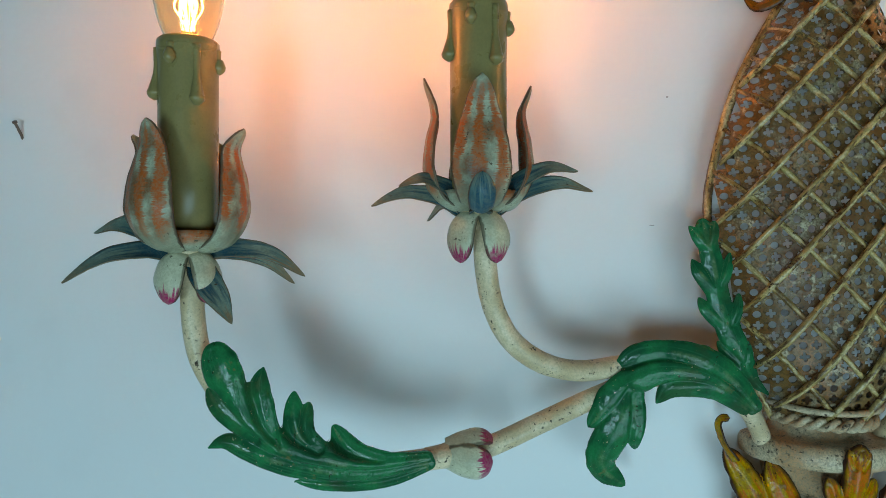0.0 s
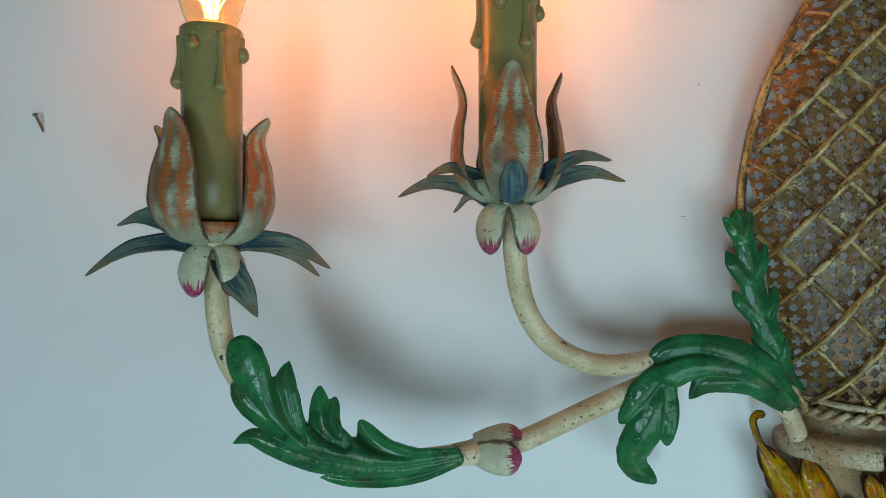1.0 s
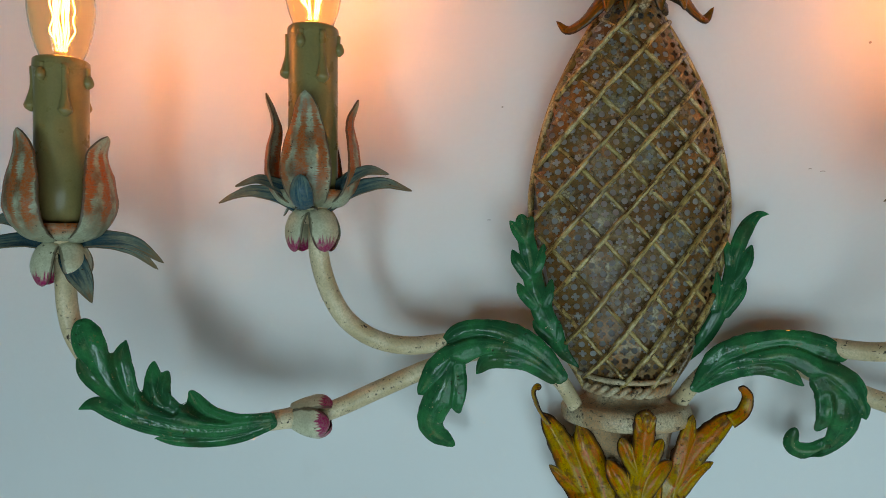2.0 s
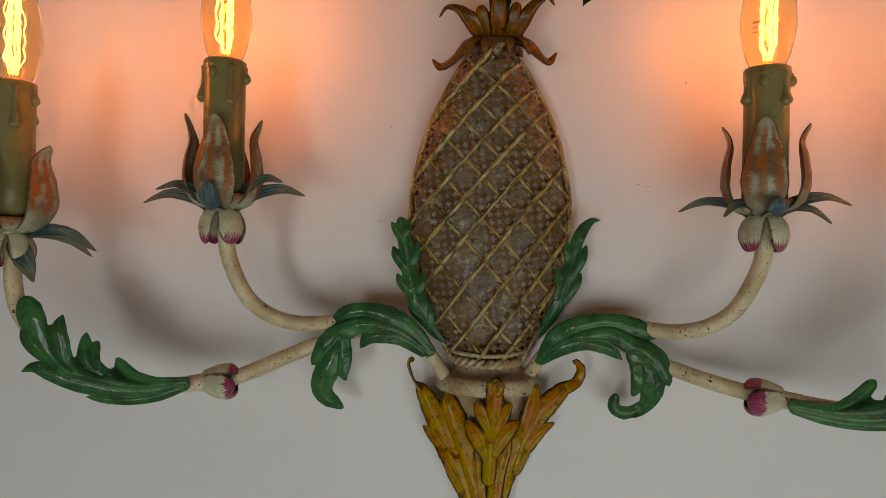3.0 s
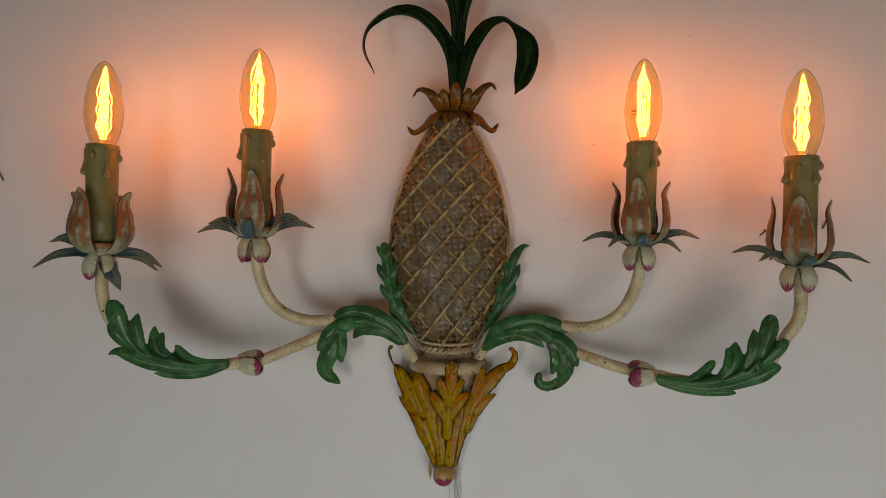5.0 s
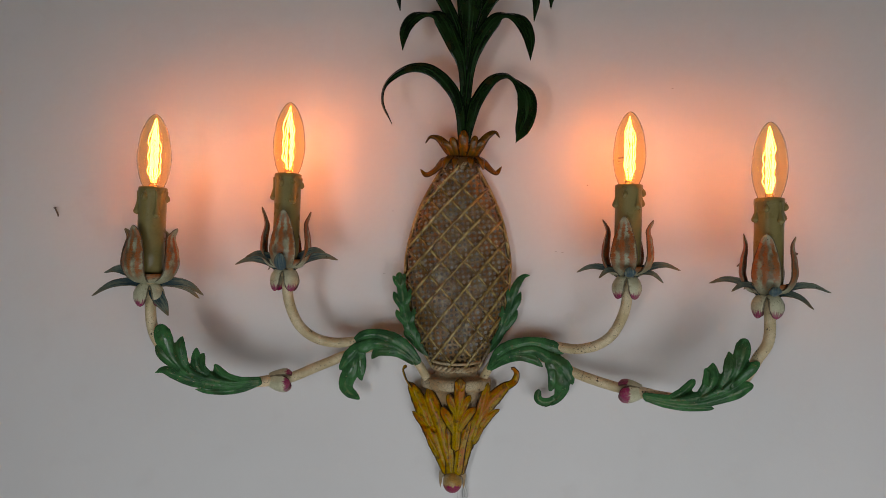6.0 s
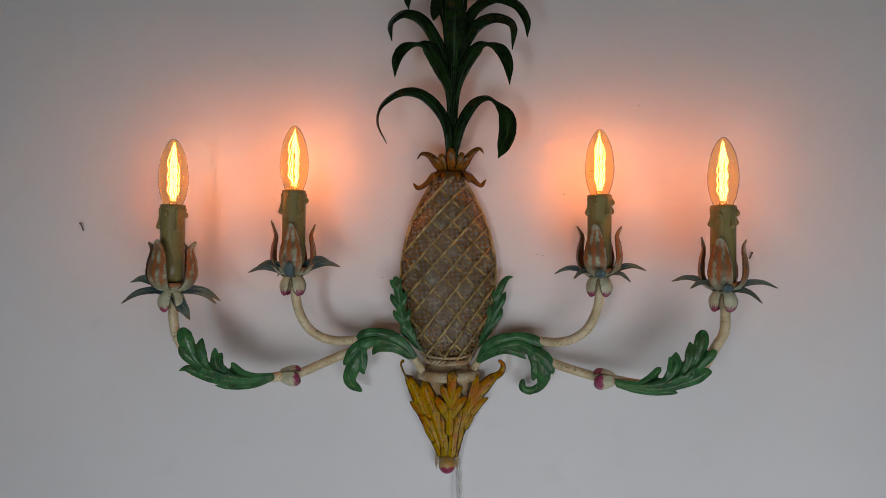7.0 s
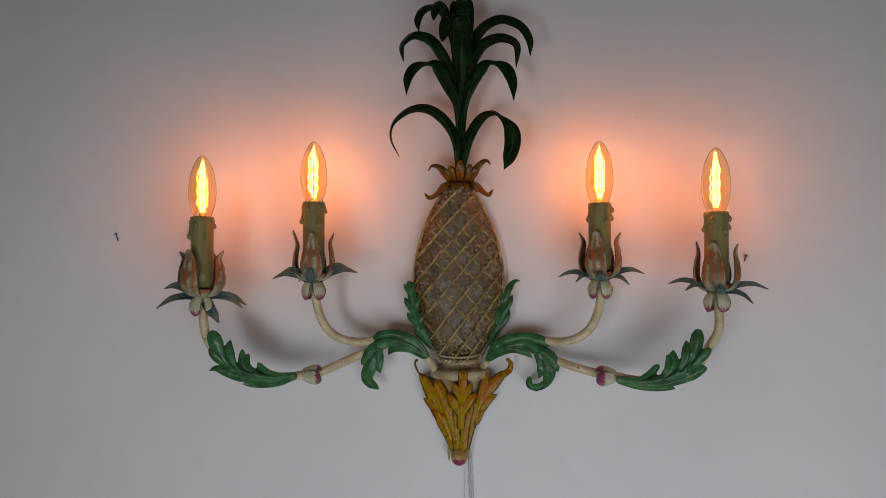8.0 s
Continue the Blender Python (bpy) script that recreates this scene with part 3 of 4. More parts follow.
for k, x0 in enumerate((-0.122, -0.096, -0.070, -0.0445, -0.019, 0.0095, 0.036, 0.0555, 0.073)):
    lattice_bar(x0 + 0.0012 * math.sin(7 * k), 1.17 + 0.045 * max(0, k - 3) + 0.03 * math.sin(3 * k), 0.35, 0.0034)
for x0 in (-0.104, -0.078, -0.0505, -0.0165, 0.0085, 0.036, 0.063, 0.090, 0.117):
    lattice_bar(x0 + 0.0012 * math.sin(900 * x0), -1.05 + 0.03 * math.sin(500 * x0), -0.25, 0.0002, 0.82)
for s in (-1, 1):
    bm = B()
    tube(bm, [(PX + s * r, relief(PX + s * r * 0.985, z) + 0.002, z) for r, z in OUTLINE[::5]], [0.0022, 0.0026, 0.0021, 0.0026, 0.002], 40, 7)
    part("edge_wire", bm, LATTICE, body)
for turn in (0, math.pi):
    bm = B()
    tube(bm, [(0.026 * math.sin(q), -0.006 - 0.031 * math.cos(q) - 0.0016 * math.cos(q * 13 + turn), 1.4105 + 0.0018 * math.sin(q * 13 + turn)) for q in (1.6 * (i / 40) * 2 - 1.6 for i in range(41))], [0.0019] * 3, 120, 7)
    part("twisted_rope", bm, URN, body)
bm = B()
tube(bm, [(PX - 0.029 + 0.058 * q, relief(PX - 0.029 + 0.058 * q, 1.419) - 0.002 + 0.012 * (2 * q - 1) ** 4 * 0.3, 1.4185 - 0.002 * math.sin(math.pi * q)) for q in (i / 10 for i in range(11))], [0.0018] * 2, 24, 6)
part("lattice_foot", bm, URN, body)
bm = B()
blade(bm, [(0.003, -0.040, 1.645), (0.003, -0.0475, 1.637), (0.003, -0.0487, 1.629)], [0.007, 0.005, 0.0004], cup=0.1)
part("tin_point", bm, SHELL, body, "bare grey triangular tin point")

# -- urn --
bm = B()
lathe(bm, [(0.0105, 1.292), (0.0125, 1.300), (0.0145, 1.320), (0.0195, 1.345), (0.0255, 1.366), (0.0292, 1.3835), (0.0300, 1.3848), (0.0375, 1.3858), (0.0398, 1.3872), (0.0406, 1.3905), (0.0404, 1.3945), (0.0390, 1.3972), (0.0365, 1.3985), (0.0300, 1.3995),
           (0.0262, 1.4010), (0.0245, 1.404), (0.0245, 1.412)], (0.001, -0.002), 40, 0.86, 0.012)
urn = part("urn", bm, URN, sconce, "beige painted metal urn with a rounded rim")


def lobe(leaf, line, widths, lift, tip):
    """Adds one lobe to a leaf: centre line (x or distance from the axis, height), half widths, lift to the front, length of the rounded end."""
    leaf.append((line, widths, lift, tip))


def rounded(line, widths):
    """The centre line drawn on by the last half width, so that a broad lobe ends in a full round."""
    (x0, z0), (x1, z1) = line[-2:]
    far = 0.85 * widths[-1] / math.hypot(x1 - x0, z1 - z0)
    return [*line[:-1], (x1 + far * (x1 - x0), z1 + far * (z1 - z0))]


URN_R, URN_Z = [0.0105, 0.0125, 0.0145, 0.0195, 0.0255, 0.0292, 0.0340, 0.0360], [1.292, 1.300, 1.320, 1.345, 1.366, 1.3835, 1.400, 1.420]


def ochre_leaf(leaf, curl=None):
    """Painted leaf hugging the urn; curl: centre line of a bent strip at its tip, half widths, where the strip looks."""
    rows = []
    for line, widths, lift, tip in leaf:
        pts = []
        for x, z in rounded(line, widths):
            r = float(np.interp(z, URN_Z, URN_R))
            pts.append((x, -0.004 - 0.86 * math.sqrt(max(0.016 ** 2, r * r - x * x)) - lift, z))
        rows.append((pts, widths, tip))
    bm = B()
    sheet(bm, rows, 0.55, cell=0.0005, ribs=2, rib=0.00030, blend=16.0, rag=0.07)
    if curl:
        blade(bm, curl[0], curl[1], face=curl[2], face2=curl[3], cup=0.2, n=20)
    part("acanthus_leaf", bm, OCHRE, urn, "ochre and orange painted acanthus leaf")


leaf = []
lobe(leaf, [(-0.0064, 1.296), (-0.0177, 1.3233), (-0.0277, 1.3461), (-0.0365, 1.3667), (-0.0459, 1.3838), (-0.0518, 1.3922)], [0.0060, 0.0084, 0.0096, 0.0088, 0.0060, 0.0012], 0.001, 0.12)
lobe(leaf, [(-0.0018, 1.2962), (-0.0095, 1.3237), (-0.0173, 1.3512), (-0.0244, 1.3707), (-0.0293, 1.3852)], [0.0061, 0.0083, 0.0092, 0.0087, 0.0034], 0.003, 0.2)
lobe(leaf, [(-0.0228, 1.3405), (-0.0355, 1.35), (-0.0466, 1.3586)], [0.0073, 0.0058, 0.0012], -0.002, 0.2)
lobe(leaf, [(-0.0158, 1.313), (-0.0245, 1.3249), (-0.0309, 1.3362)], [0.0059, 0.0044, 0.001], -0.003, 0.2)
ochre_leaf(leaf, ([(-0.0486, -0.026, 1.3874), (-0.0549, -0.026, 1.3976), (-0.0575, -0.027, 1.4063), (-0.0567, -0.029, 1.4107), (-0.0535, -0.032, 1.4120)], [0.0026, 0.0022, 0.0020, 0.0020, 0.0022], (-0.9, -0.5, 0), (-0.7, -0.6, 0.3)))
leaf = []
lobe(leaf, [(0.0095, 1.2965), (0.0150, 1.3249), (0.0255, 1.3484), (0.0382, 1.3708), (0.0517, 1.3864), (0.0614, 1.3956)], [0.0056, 0.0080, 0.0092, 0.0086, 0.0070, 0.0029], 0.001, 0.12)
lobe(leaf, [(0.0228, 1.3343), (0.0302, 1.3624), (0.0351, 1.3823), (0.0376, 1.394)], [0.0068, 0.0072, 0.0053, 0.0014], 0.003, 0.15)
lobe(leaf, [(0.0306, 1.3474), (0.0403, 1.3586), (0.0504, 1.3648)], [0.0063, 0.0048, 0.0012], -0.002, 0.2)
lobe(leaf, [(0.023, 1.3292), (0.0286, 1.3378), (0.0335, 1.3445)], [0.0049, 0.0034, 0.001], -0.003, 0.2)
ochre_leaf(leaf, ([(0.0585, -0.024, 1.3930), (0.0665, -0.022, 1.3980), (0.0690, -0.022, 1.4060), (0.0664, -0.025, 1.4117), (0.0625, -0.027, 1.4132)], [0.0045, 0.0040, 0.0034, 0.0028, 0.0014], (0.2, -0.9, 0.5), (-0.8, -0.6, 0)))
leaf = []
lobe(leaf, [(-0.0018, 1.2962), (-0.0042, 1.3193), (-0.006, 1.3416)], [0.0062, 0.0056, 0.0042], 0.004, 0.25)
ochre_leaf(leaf)
leaf = []
lobe(leaf, [(0.0062, 1.2967), (0.0092, 1.3245), (0.0151, 1.3456), (0.0184, 1.354)], [0.0058, 0.0062, 0.0046, 0.001], 0.005, 0.15)
ochre_leaf(leaf)
leaf = []
lobe(leaf, [(0.0033, 1.3242), (0.0039, 1.3532), (0.0058, 1.3725), (0.0064, 1.3869), (0.0067, 1.3941)], [0.0054, 0.0062, 0.0062, 0.0066, 0.0061], 0.007, 0.1)
lobe(leaf, [(0.005, 1.3893), (0.0026, 1.3969)], [0.0033, 0.0021], 0.007, 0.4)
lobe(leaf, [(0.0082, 1.3893), (0.0112, 1.3964)], [0.0033, 0.0021], 0.007, 0.4)
lobe(leaf, [(0.0037, 1.3617), (-0.003, 1.3742), (-0.0052, 1.3807)], [0.0043, 0.0047, 0.0028], 0.007, 0.2)
lobe(leaf, [(0.0078, 1.3624), (0.0135, 1.3742), (0.0173, 1.3807)], [0.0043, 0.0048, 0.0019], 0.007, 0.2)
lobe(leaf, [(0.0018, 1.3421), (-0.0074, 1.3586), (-0.0125, 1.3665)], [0.0048, 0.0062, 0.0021], 0.007, 0.2)
lobe(leaf, [(0.0068, 1.3445), (0.0152, 1.3594), (0.0229, 1.3663)], [0.0048, 0.0062, 0.0024], 0.007, 0.2)
ochre_leaf(leaf)
bm = B(); ball(bm, (0.0005, -0.022, 1.2835), (0.0108, 0.0108, 0.0115))
uvl = bm.loops.layers.uv.verify()
for f in bm.faces:
    for loop in f.loops:
        loop[uvl].uv = (0.5 + math.atan2(loop.vert.co.x, -loop.vert.co.y - 0.022) / 6.3, (1.2965 - loop.vert.co.z) / 0.0175)
finial = part("finial", bm, FINIAL, urn, "cream ball finial with a magenta tip")
for s in (-1, 1):
    bm = B()
    blade(bm, [(s * 0.006, -0.016, 1.2985), (s * 0.0125, -0.014, 1.290), (s * 0.0135, -0.015, 1.2755)], [0.004, 0.0048, 0.0006], face=(s, -0.35, 0), cup=0.5)
    blade(bm, [(s * 0.003, -0.012, 1.2985), (s * 0.007, -0.007, 1.288), (s * 0.0075, -0.006, 1.279)], [0.004, 0.0055, 0.0006], face=(s, 0.6, 0), cup=0.5)
    part("finial_petal", bm, URN, urn)

# -- crown between body and foliage --
bm = B()
lathe(bm, [(0.019, 1.6375), (0.0185, 1.642), (0.0135, 1.6465), (0.0125, 1.648), (0.014, 1.650), (0.0095, 1.668)], (0.0035, -0.018), 24, 0.85)
collar = part("crown_collar", bm, RUST, sconce, "rust and gold painted collar of pointed leaves")


def crown_leaf(pts, w, face, face2=None, cup=0.3):
    bm = B()
    blade(bm, pts, w, face=face, face2=face2, cup=cup, n=18, tip=0.06, uneven=0.0003)
    part("crown_leaf", bm, RUST, collar)


crown_leaf([(-0.006, -0.028, 1.6475), (-0.014, -0.034, 1.656), (-0.024, -0.036, 1.6660), (-0.034, -0.036, 1.6680), (-0.0395, -0.035, 1.661)], [0.006, 0.0058, 0.004, 0.0028, 0.0006], (-0.6, -1, 0.3), (-0.3, -0.7, 0.9))
crown_leaf([(0.013, -0.028, 1.6475), (0.020, -0.034, 1.657), (0.029, -0.037, 1.669), (0.038, -0.038, 1.674), (0.0435, -0.038, 1.668)], [0.006, 0.0056, 0.004, 0.003, 0.0006], (0.6, -1, 0.3), (0.3, -0.7, 0.9))
for x, top, lean, w in ((0.0035, 1.6740, 0.0, 0.0058), (-0.0055, 1.6670, -0.0045, 0.0046), (0.0125, 1.6690, 0.0045, 0.0046), (-0.0100, 1.6625, -0.0105, 0.0044), (0.0170, 1.6640, 0.0095, 0.0044), (-0.001, 1.664, -0.002, 0.0030), (0.008, 1.664, 0.002, 0.0030)):
    crown_leaf([(x * 0.9, -0.031, 1.6475), (x + lean * 0.3, -0.036 - 0.6 * max(0, w - 0.0036) * 4, 1.656), (x + lean * 0.7, -0.0375 - 4 * max(0, w - 0.0036), 0.4 * 1.656 + 0.6 * top), (x + lean, -0.0375 - 4 * max(0, w - 0.0036), top)], [0.0040, w, w * 0.92, w * 0.42], (lean * 40, -1, 0))
crown_leaf([(-0.010, -0.034, 1.645), (-0.019, -0.037, 1.640), (-0.028, -0.034, 1.631), (-0.038, -0.030, 1.6265), (-0.045, -0.027, 1.633)], [0.006, 0.006, 0.004, 0.003, 0.0006], (-0.6, -1, 0.5))
crown_leaf([(0.017, -0.034, 1.645), (0.026, -0.037, 1.640), (0.034, -0.034, 1.633), (0.041, -0.030, 1.630), (0.0465, -0.027, 1.638)], [0.006, 0.006, 0.004, 0.003, 0.0006], (0.6, -1, 0.5))
for x in (-0.011, -0.003, 0.010, 0.019):
    crown_leaf([(x, -0.036, 1.646), (x * 1.3 - 0.001, -0.044, 1.640), (x * 1.45 - 0.0015, -0.0445, 1.631)], [0.0045, 0.0046, 0.0008], (x * 25, -1, 0.3))

# -- top foliage --
bm = B()
tube(bm, [(0.0045, -0.032, 1.660), (0.0045, -0.038, 1.71), (0.005, -0.040, 1.77), (0.006, -0.036, 1.83), (0.006, -0.030, 1.862)], [0.0042, 0.0045, 0.0055, 0.0055, 0.003], 20, 10)
stem = part("foliage_stem", bm, DARK_GREEN, sconce, "dark green painted metal stem")


def strap(pts, w, face, face2, y0=-0.042, y1=-0.065, cup=-0.12):
    bm = B()
    n = len(pts) - 1
    full = [(x, y0 + (y1 - y0) * (k / n) ** 0.8, z) for k, (x, z) in enumerate(pts)]
    blade(bm, full, w, face=face, face2=face2, cup=cup, th=0.0009, n=56, m=8, ribs=1, rib=0.0009, uneven=0.0003, wobble=0.02)
    part("strap_leaf", bm, DARK_GREEN, stem)


strap([(0.0015, 1.660), (-0.0015, 1.698), (-0.014, 1.722), (-0.036, 1.7385), (-0.060, 1.738), (-0.081, 1.722), (-0.0855, 1.700), (-0.0735, 1.675)], [0.0035, 0.0058, 0.0068, 0.0062, 0.005, 0.004, 0.003, 0.0006], (0.2, -1, 0.5), (-0.9, -0.28, -0.3))
strap([(0.0065, 1.660), (0.0105, 1.685), (0.0165, 1.7056), (0.0305, 1.7265), (0.0449, 1.7328), (0.0560, 1.7275), (0.0695, 1.7110), (0.0710, 1.6917), (0.0660, 1.6720), (0.0595, 1.6570)], [0.0030, 0.0058, 0.0072, 0.0067, 0.0040, 0.0026, 0.0098, 0.0106, 0.0078, 0.0008], (-0.2, -1, 0.6), (0.4, -1, 0.2))
strap([(0.002, 1.690), (0.0010, 1.7401), (-0.0088, 1.7668), (-0.0246, 1.7925), (-0.0373, 1.7957), (-0.0524, 1.7905), (-0.0612, 1.7758), (-0.0631, 1.7519)], [0.003, 0.0052, 0.0090, 0.0084, 0.0028, 0.0074, 0.0066, 0.0010], (0.2, -1, 0.5), (-0.4, -1, 0.2), y1=-0.075)
strap([(0.006, 1.690), (0.0090, 1.740), (0.0175, 1.7689), (0.0333, 1.7905), (0.0464, 1.7946), (0.062, 1.7864), (0.0703, 1.7678), (0.0723, 1.7415)], [0.003, 0.0048, 0.0084, 0.0080, 0.0030, 0.0080, 0.0068, 0.0010], (-0.2, -1, 0.5), (0.4, -1, 0.2), y1=-0.078)
strap([(-0.002, 1.765), (-0.009, 1.790), (-0.030, 1.824), (-0.053, 1.832), (-0.069, 1.818), (-0.067, 1.794)], [0.005, 0.0068, 0.0072, 0.0065, 0.0052, 0.0006], (0.2, -1, 0.5), (-0.8, -0.7, 0.1), y1=-0.075)
strap([(0.010, 1.765), (0.015, 1.790), (0.032, 1.818), (0.055, 1.8265), (0.076, 1.815), (0.0755, 1.784)], [0.005, 0.0068, 0.0075, 0.007, 0.0062, 0.0008], (-0.2, -1, 0.5), (0.7, -0.8, 0.1), y1=-0.074)
strap([(0.010, 1.795), (0.018, 1.820), (0.032, 1.842), (0.055, 1.853), (0.080, 1.844), (0.0925, 1.824), (0.0935, 1.801)], [0.005, 0.0065, 0.0072, 0.007, 0.0068, 0.0058, 0.0008], (-0.2, -1, 0.5), (0.6, -0.9, 0.1))
strap([(0.001, 1.815), (-0.0100, 1.852), (-0.0200, 1.8660), (-0.0298, 1.8713), (-0.0431, 1.8663), (-0.0497, 1.8527), (-0.0484, 1.8361)], [0.004, 0.0055, 0.0045, 0.0042, 0.0058, 0.0056, 0.0010], (0.2, -1, 0.5), (-0.5, -0.9, 0.1))
strap([(0.005, 1.740), (0.0065, 1.7796), (0.0076, 1.8087), (0.0058, 1.8352), (0.0042, 1.8500), (0.0040, 1.8530)], [0.0040, 0.0070, 0.0132, 0.0140, 0.0110, 0.0070], (0, -1, 0.1), (0, -1, 0.5), y0=-0.046, y1=-0.074, cup=0.25)
strap([(0.000, 1.790), (-0.0040, 1.838), (-0.0100, 1.8540), (-0.0134, 1.8437), (-0.0153, 1.8278), (-0.0172, 1.8151)], [0.0050, 0.0064, 0.0060, 0.0078, 0.0062, 0.0010], (0, -1, 0.3), (-0.2, -1, 0.2), y0=-0.045, y1=-0.085)
strap([(0.000, 1.810), (-0.010, 1.852), (-0.0219, 1.8715), (-0.0272, 1.8627), (-0.0293, 1.8481)], [0.0045, 0.0066, 0.0068, 0.0062, 0.0014], (0, -1, 0.3), (-0.3, -1, 0.2), y0=-0.040, y1=-0.070)
strap([(0.007, 1.800), (0.0085, 1.840), (0.0100, 1.862), (0.0100, 1.878), (0.0130, 1.8640)], [0.0060, 0.0118, 0.0122, 0.0105, 0.0020], (0, -1, 0.2), (0.3, -1, 0.2), y0=-0.036, y1=-0.056)
strap([(0.004, 1.805), (0.000, 1.850), (-0.004, 1.878), (-0.006, 1.886)], [0.0055, 0.008, 0.006, 0.0006], (0, -1, 0.2), (0, -1, 0.2), y0=-0.034, y1=-0.036)

# -- arms, left and right --
# the green leaves, lobe by lobe
LOW_LEFT = []
lobe(LOW_LEFT, [(0.2066, 1.3945), (0.2229, 1.3888), (0.2413, 1.3862), (0.2582, 1.3871), (0.2687, 1.3884)], [0.0025, 0.0036, 0.0036, 0.003, 0.0007], -0.004, 0.1)
lobe(LOW_LEFT, [(0.206, 1.3964), (0.2291, 1.393), (0.2462, 1.3932), (0.263, 1.396), (0.2773, 1.4000), (0.2900, 1.4058), (0.2995, 1.4092), (0.3075, 1.4062)], [0.0038, 0.0052, 0.006, 0.0062, 0.0062, 0.0057, 0.0035, 0.0005], -0.003, 0.1)
lobe(LOW_LEFT, [(0.2066, 1.3984), (0.2352, 1.3972), (0.2558, 1.4013), (0.2714, 1.4070), (0.2825, 1.4150), (0.2905, 1.4265), (0.2955, 1.4370), (0.2985, 1.4440)], [0.0035, 0.0057, 0.0067, 0.0070, 0.0067, 0.0070, 0.0088, 0.0116], 0.003, 0.12)
lobe(LOW_LEFT, [(0.2820, 1.4125), (0.2915, 1.4190), (0.2990, 1.4255), (0.3035, 1.4310)], [0.0056, 0.0062, 0.0062, 0.0045], -0.001, 0.25)
lobe(LOW_LEFT, [(0.2725, 1.4077), (0.2782, 1.4155), (0.281, 1.4269), (0.2826, 1.4363), (0.2817, 1.4441)], [0.004, 0.0048, 0.0053, 0.0045, 0.0005], 0.001, 0.12)
lobe(LOW_LEFT, [(0.2558, 1.4045), (0.2648, 1.4124), (0.268, 1.4214), (0.2685, 1.43)], [0.0046, 0.0062, 0.0051, 0.0022], -0.001, 0.22)
lobe(LOW_LEFT, [(0.2594, 1.4072), (0.263, 1.4161), (0.2625, 1.4234)], [0.004, 0.004, 0.0029], -0.002, 0.3)
lobe(LOW_LEFT, [(0.2266, 1.398), (0.2376, 1.4008), (0.2456, 1.4059), (0.2502, 1.4118)], [0.0046, 0.0049, 0.0048, 0.0029], -0.005, 0.22)
LOW_RIGHT = []
lobe(LOW_RIGHT, [(0.2011, 1.3919), (0.2203, 1.3879), (0.2403, 1.3863), (0.2572, 1.3879), (0.2656, 1.3876)], [0.002, 0.0033, 0.0034, 0.0034, 0.0007], -0.004, 0.1)
lobe(LOW_RIGHT, [(0.2011, 1.3935), (0.2269, 1.3905), (0.2493, 1.3919), (0.2697, 1.399), (0.2846, 1.4061), (0.2931, 1.4122), (0.2998, 1.4137)], [0.0033, 0.0047, 0.005, 0.0057, 0.0068, 0.0058, 0.001], -0.003, 0.1)
lobe(LOW_RIGHT, [(0.2003, 1.3957), (0.2268, 1.3943), (0.2491, 1.399), (0.2669, 1.4075), (0.2806, 1.4182), (0.2915, 1.4277), (0.2993, 1.4348)], [0.0033, 0.005, 0.006, 0.0064, 0.0064, 0.0064, 0.0051], 0.003, 0.14)
lobe(LOW_RIGHT, [(0.2782, 1.4136), (0.2841, 1.4271), (0.2875, 1.4404), (0.2895, 1.45)], [0.005, 0.0061, 0.0077, 0.0094], -0.001, 0.25)
lobe(LOW_RIGHT, [(0.2694, 1.4099), (0.2755, 1.4221), (0.2777, 1.434), (0.277, 1.4463)], [0.005, 0.006, 0.0064, 0.0008], 0.001, 0.12)
lobe(LOW_RIGHT, [(0.2492, 1.3978), (0.258, 1.4082), (0.2618, 1.4196), (0.2633, 1.4322)], [0.0047, 0.007, 0.0077, 0.0023], -0.001, 0.22)
lobe(LOW_RIGHT, [(0.2579, 1.4119), (0.2582, 1.4215), (0.2581, 1.4249)], [0.0042, 0.004, 0.003], -0.002, 0.3)
lobe(LOW_RIGHT, [(0.2254, 1.3969), (0.2359, 1.4026), (0.243, 1.4092), (0.2462, 1.413)], [0.0033, 0.0043, 0.0043, 0.0027], -0.005, 0.22)
BIG_LEFT = []
lobe(BIG_LEFT, [(0.0412, 1.4188), (0.0535, 1.4325), (0.0687, 1.4426), (0.0854, 1.4473), (0.0995, 1.446), (0.1078, 1.4414)], [0.0039, 0.0067, 0.0079, 0.0059, 0.0059, 0.0046], 0.001, 0.16)
lobe(BIG_LEFT, [(0.0426, 1.4174), (0.0562, 1.4284), (0.0714, 1.4364), (0.0896, 1.4378), (0.1038, 1.4323), (0.1152, 1.4232), (0.1224, 1.4127), (0.1261, 1.4078)], [0.0033, 0.0061, 0.0069, 0.0068, 0.0077, 0.0071, 0.0044, 0.0009], 0.003, 0.1)
lobe(BIG_LEFT, [(0.0467, 1.418), (0.0617, 1.4283), (0.0756, 1.4301), (0.0854, 1.428), (0.0913, 1.4205)], [0.0039, 0.006, 0.006, 0.005, 0.0009], 0.0, 0.12)
lobe(BIG_LEFT, [(0.1066, 1.4301), (0.1088, 1.4168), (0.1152, 1.4034), (0.1198, 1.3915), (0.1173, 1.3828), (0.1109, 1.3772), (0.1066, 1.3733)], [0.0077, 0.0097, 0.0091, 0.0079, 0.0067, 0.0042, 0.001], 0.002, 0.08)
lobe(BIG_LEFT, [(0.1038, 1.4243), (0.1026, 1.4112), (0.1031, 1.4016), (0.1023, 1.3968)], [0.0059, 0.0053, 0.0035, 0.001], 0.001, 0.15)
BIG_RIGHT = []
lobe(BIG_RIGHT, [(0.0387, 1.4124), (0.0497, 1.4299), (0.0658, 1.4402), (0.0868, 1.4441), (0.1047, 1.44), (0.1153, 1.4351)], [0.0027, 0.007, 0.0066, 0.0053, 0.007, 0.0047], 0.001, 0.16)
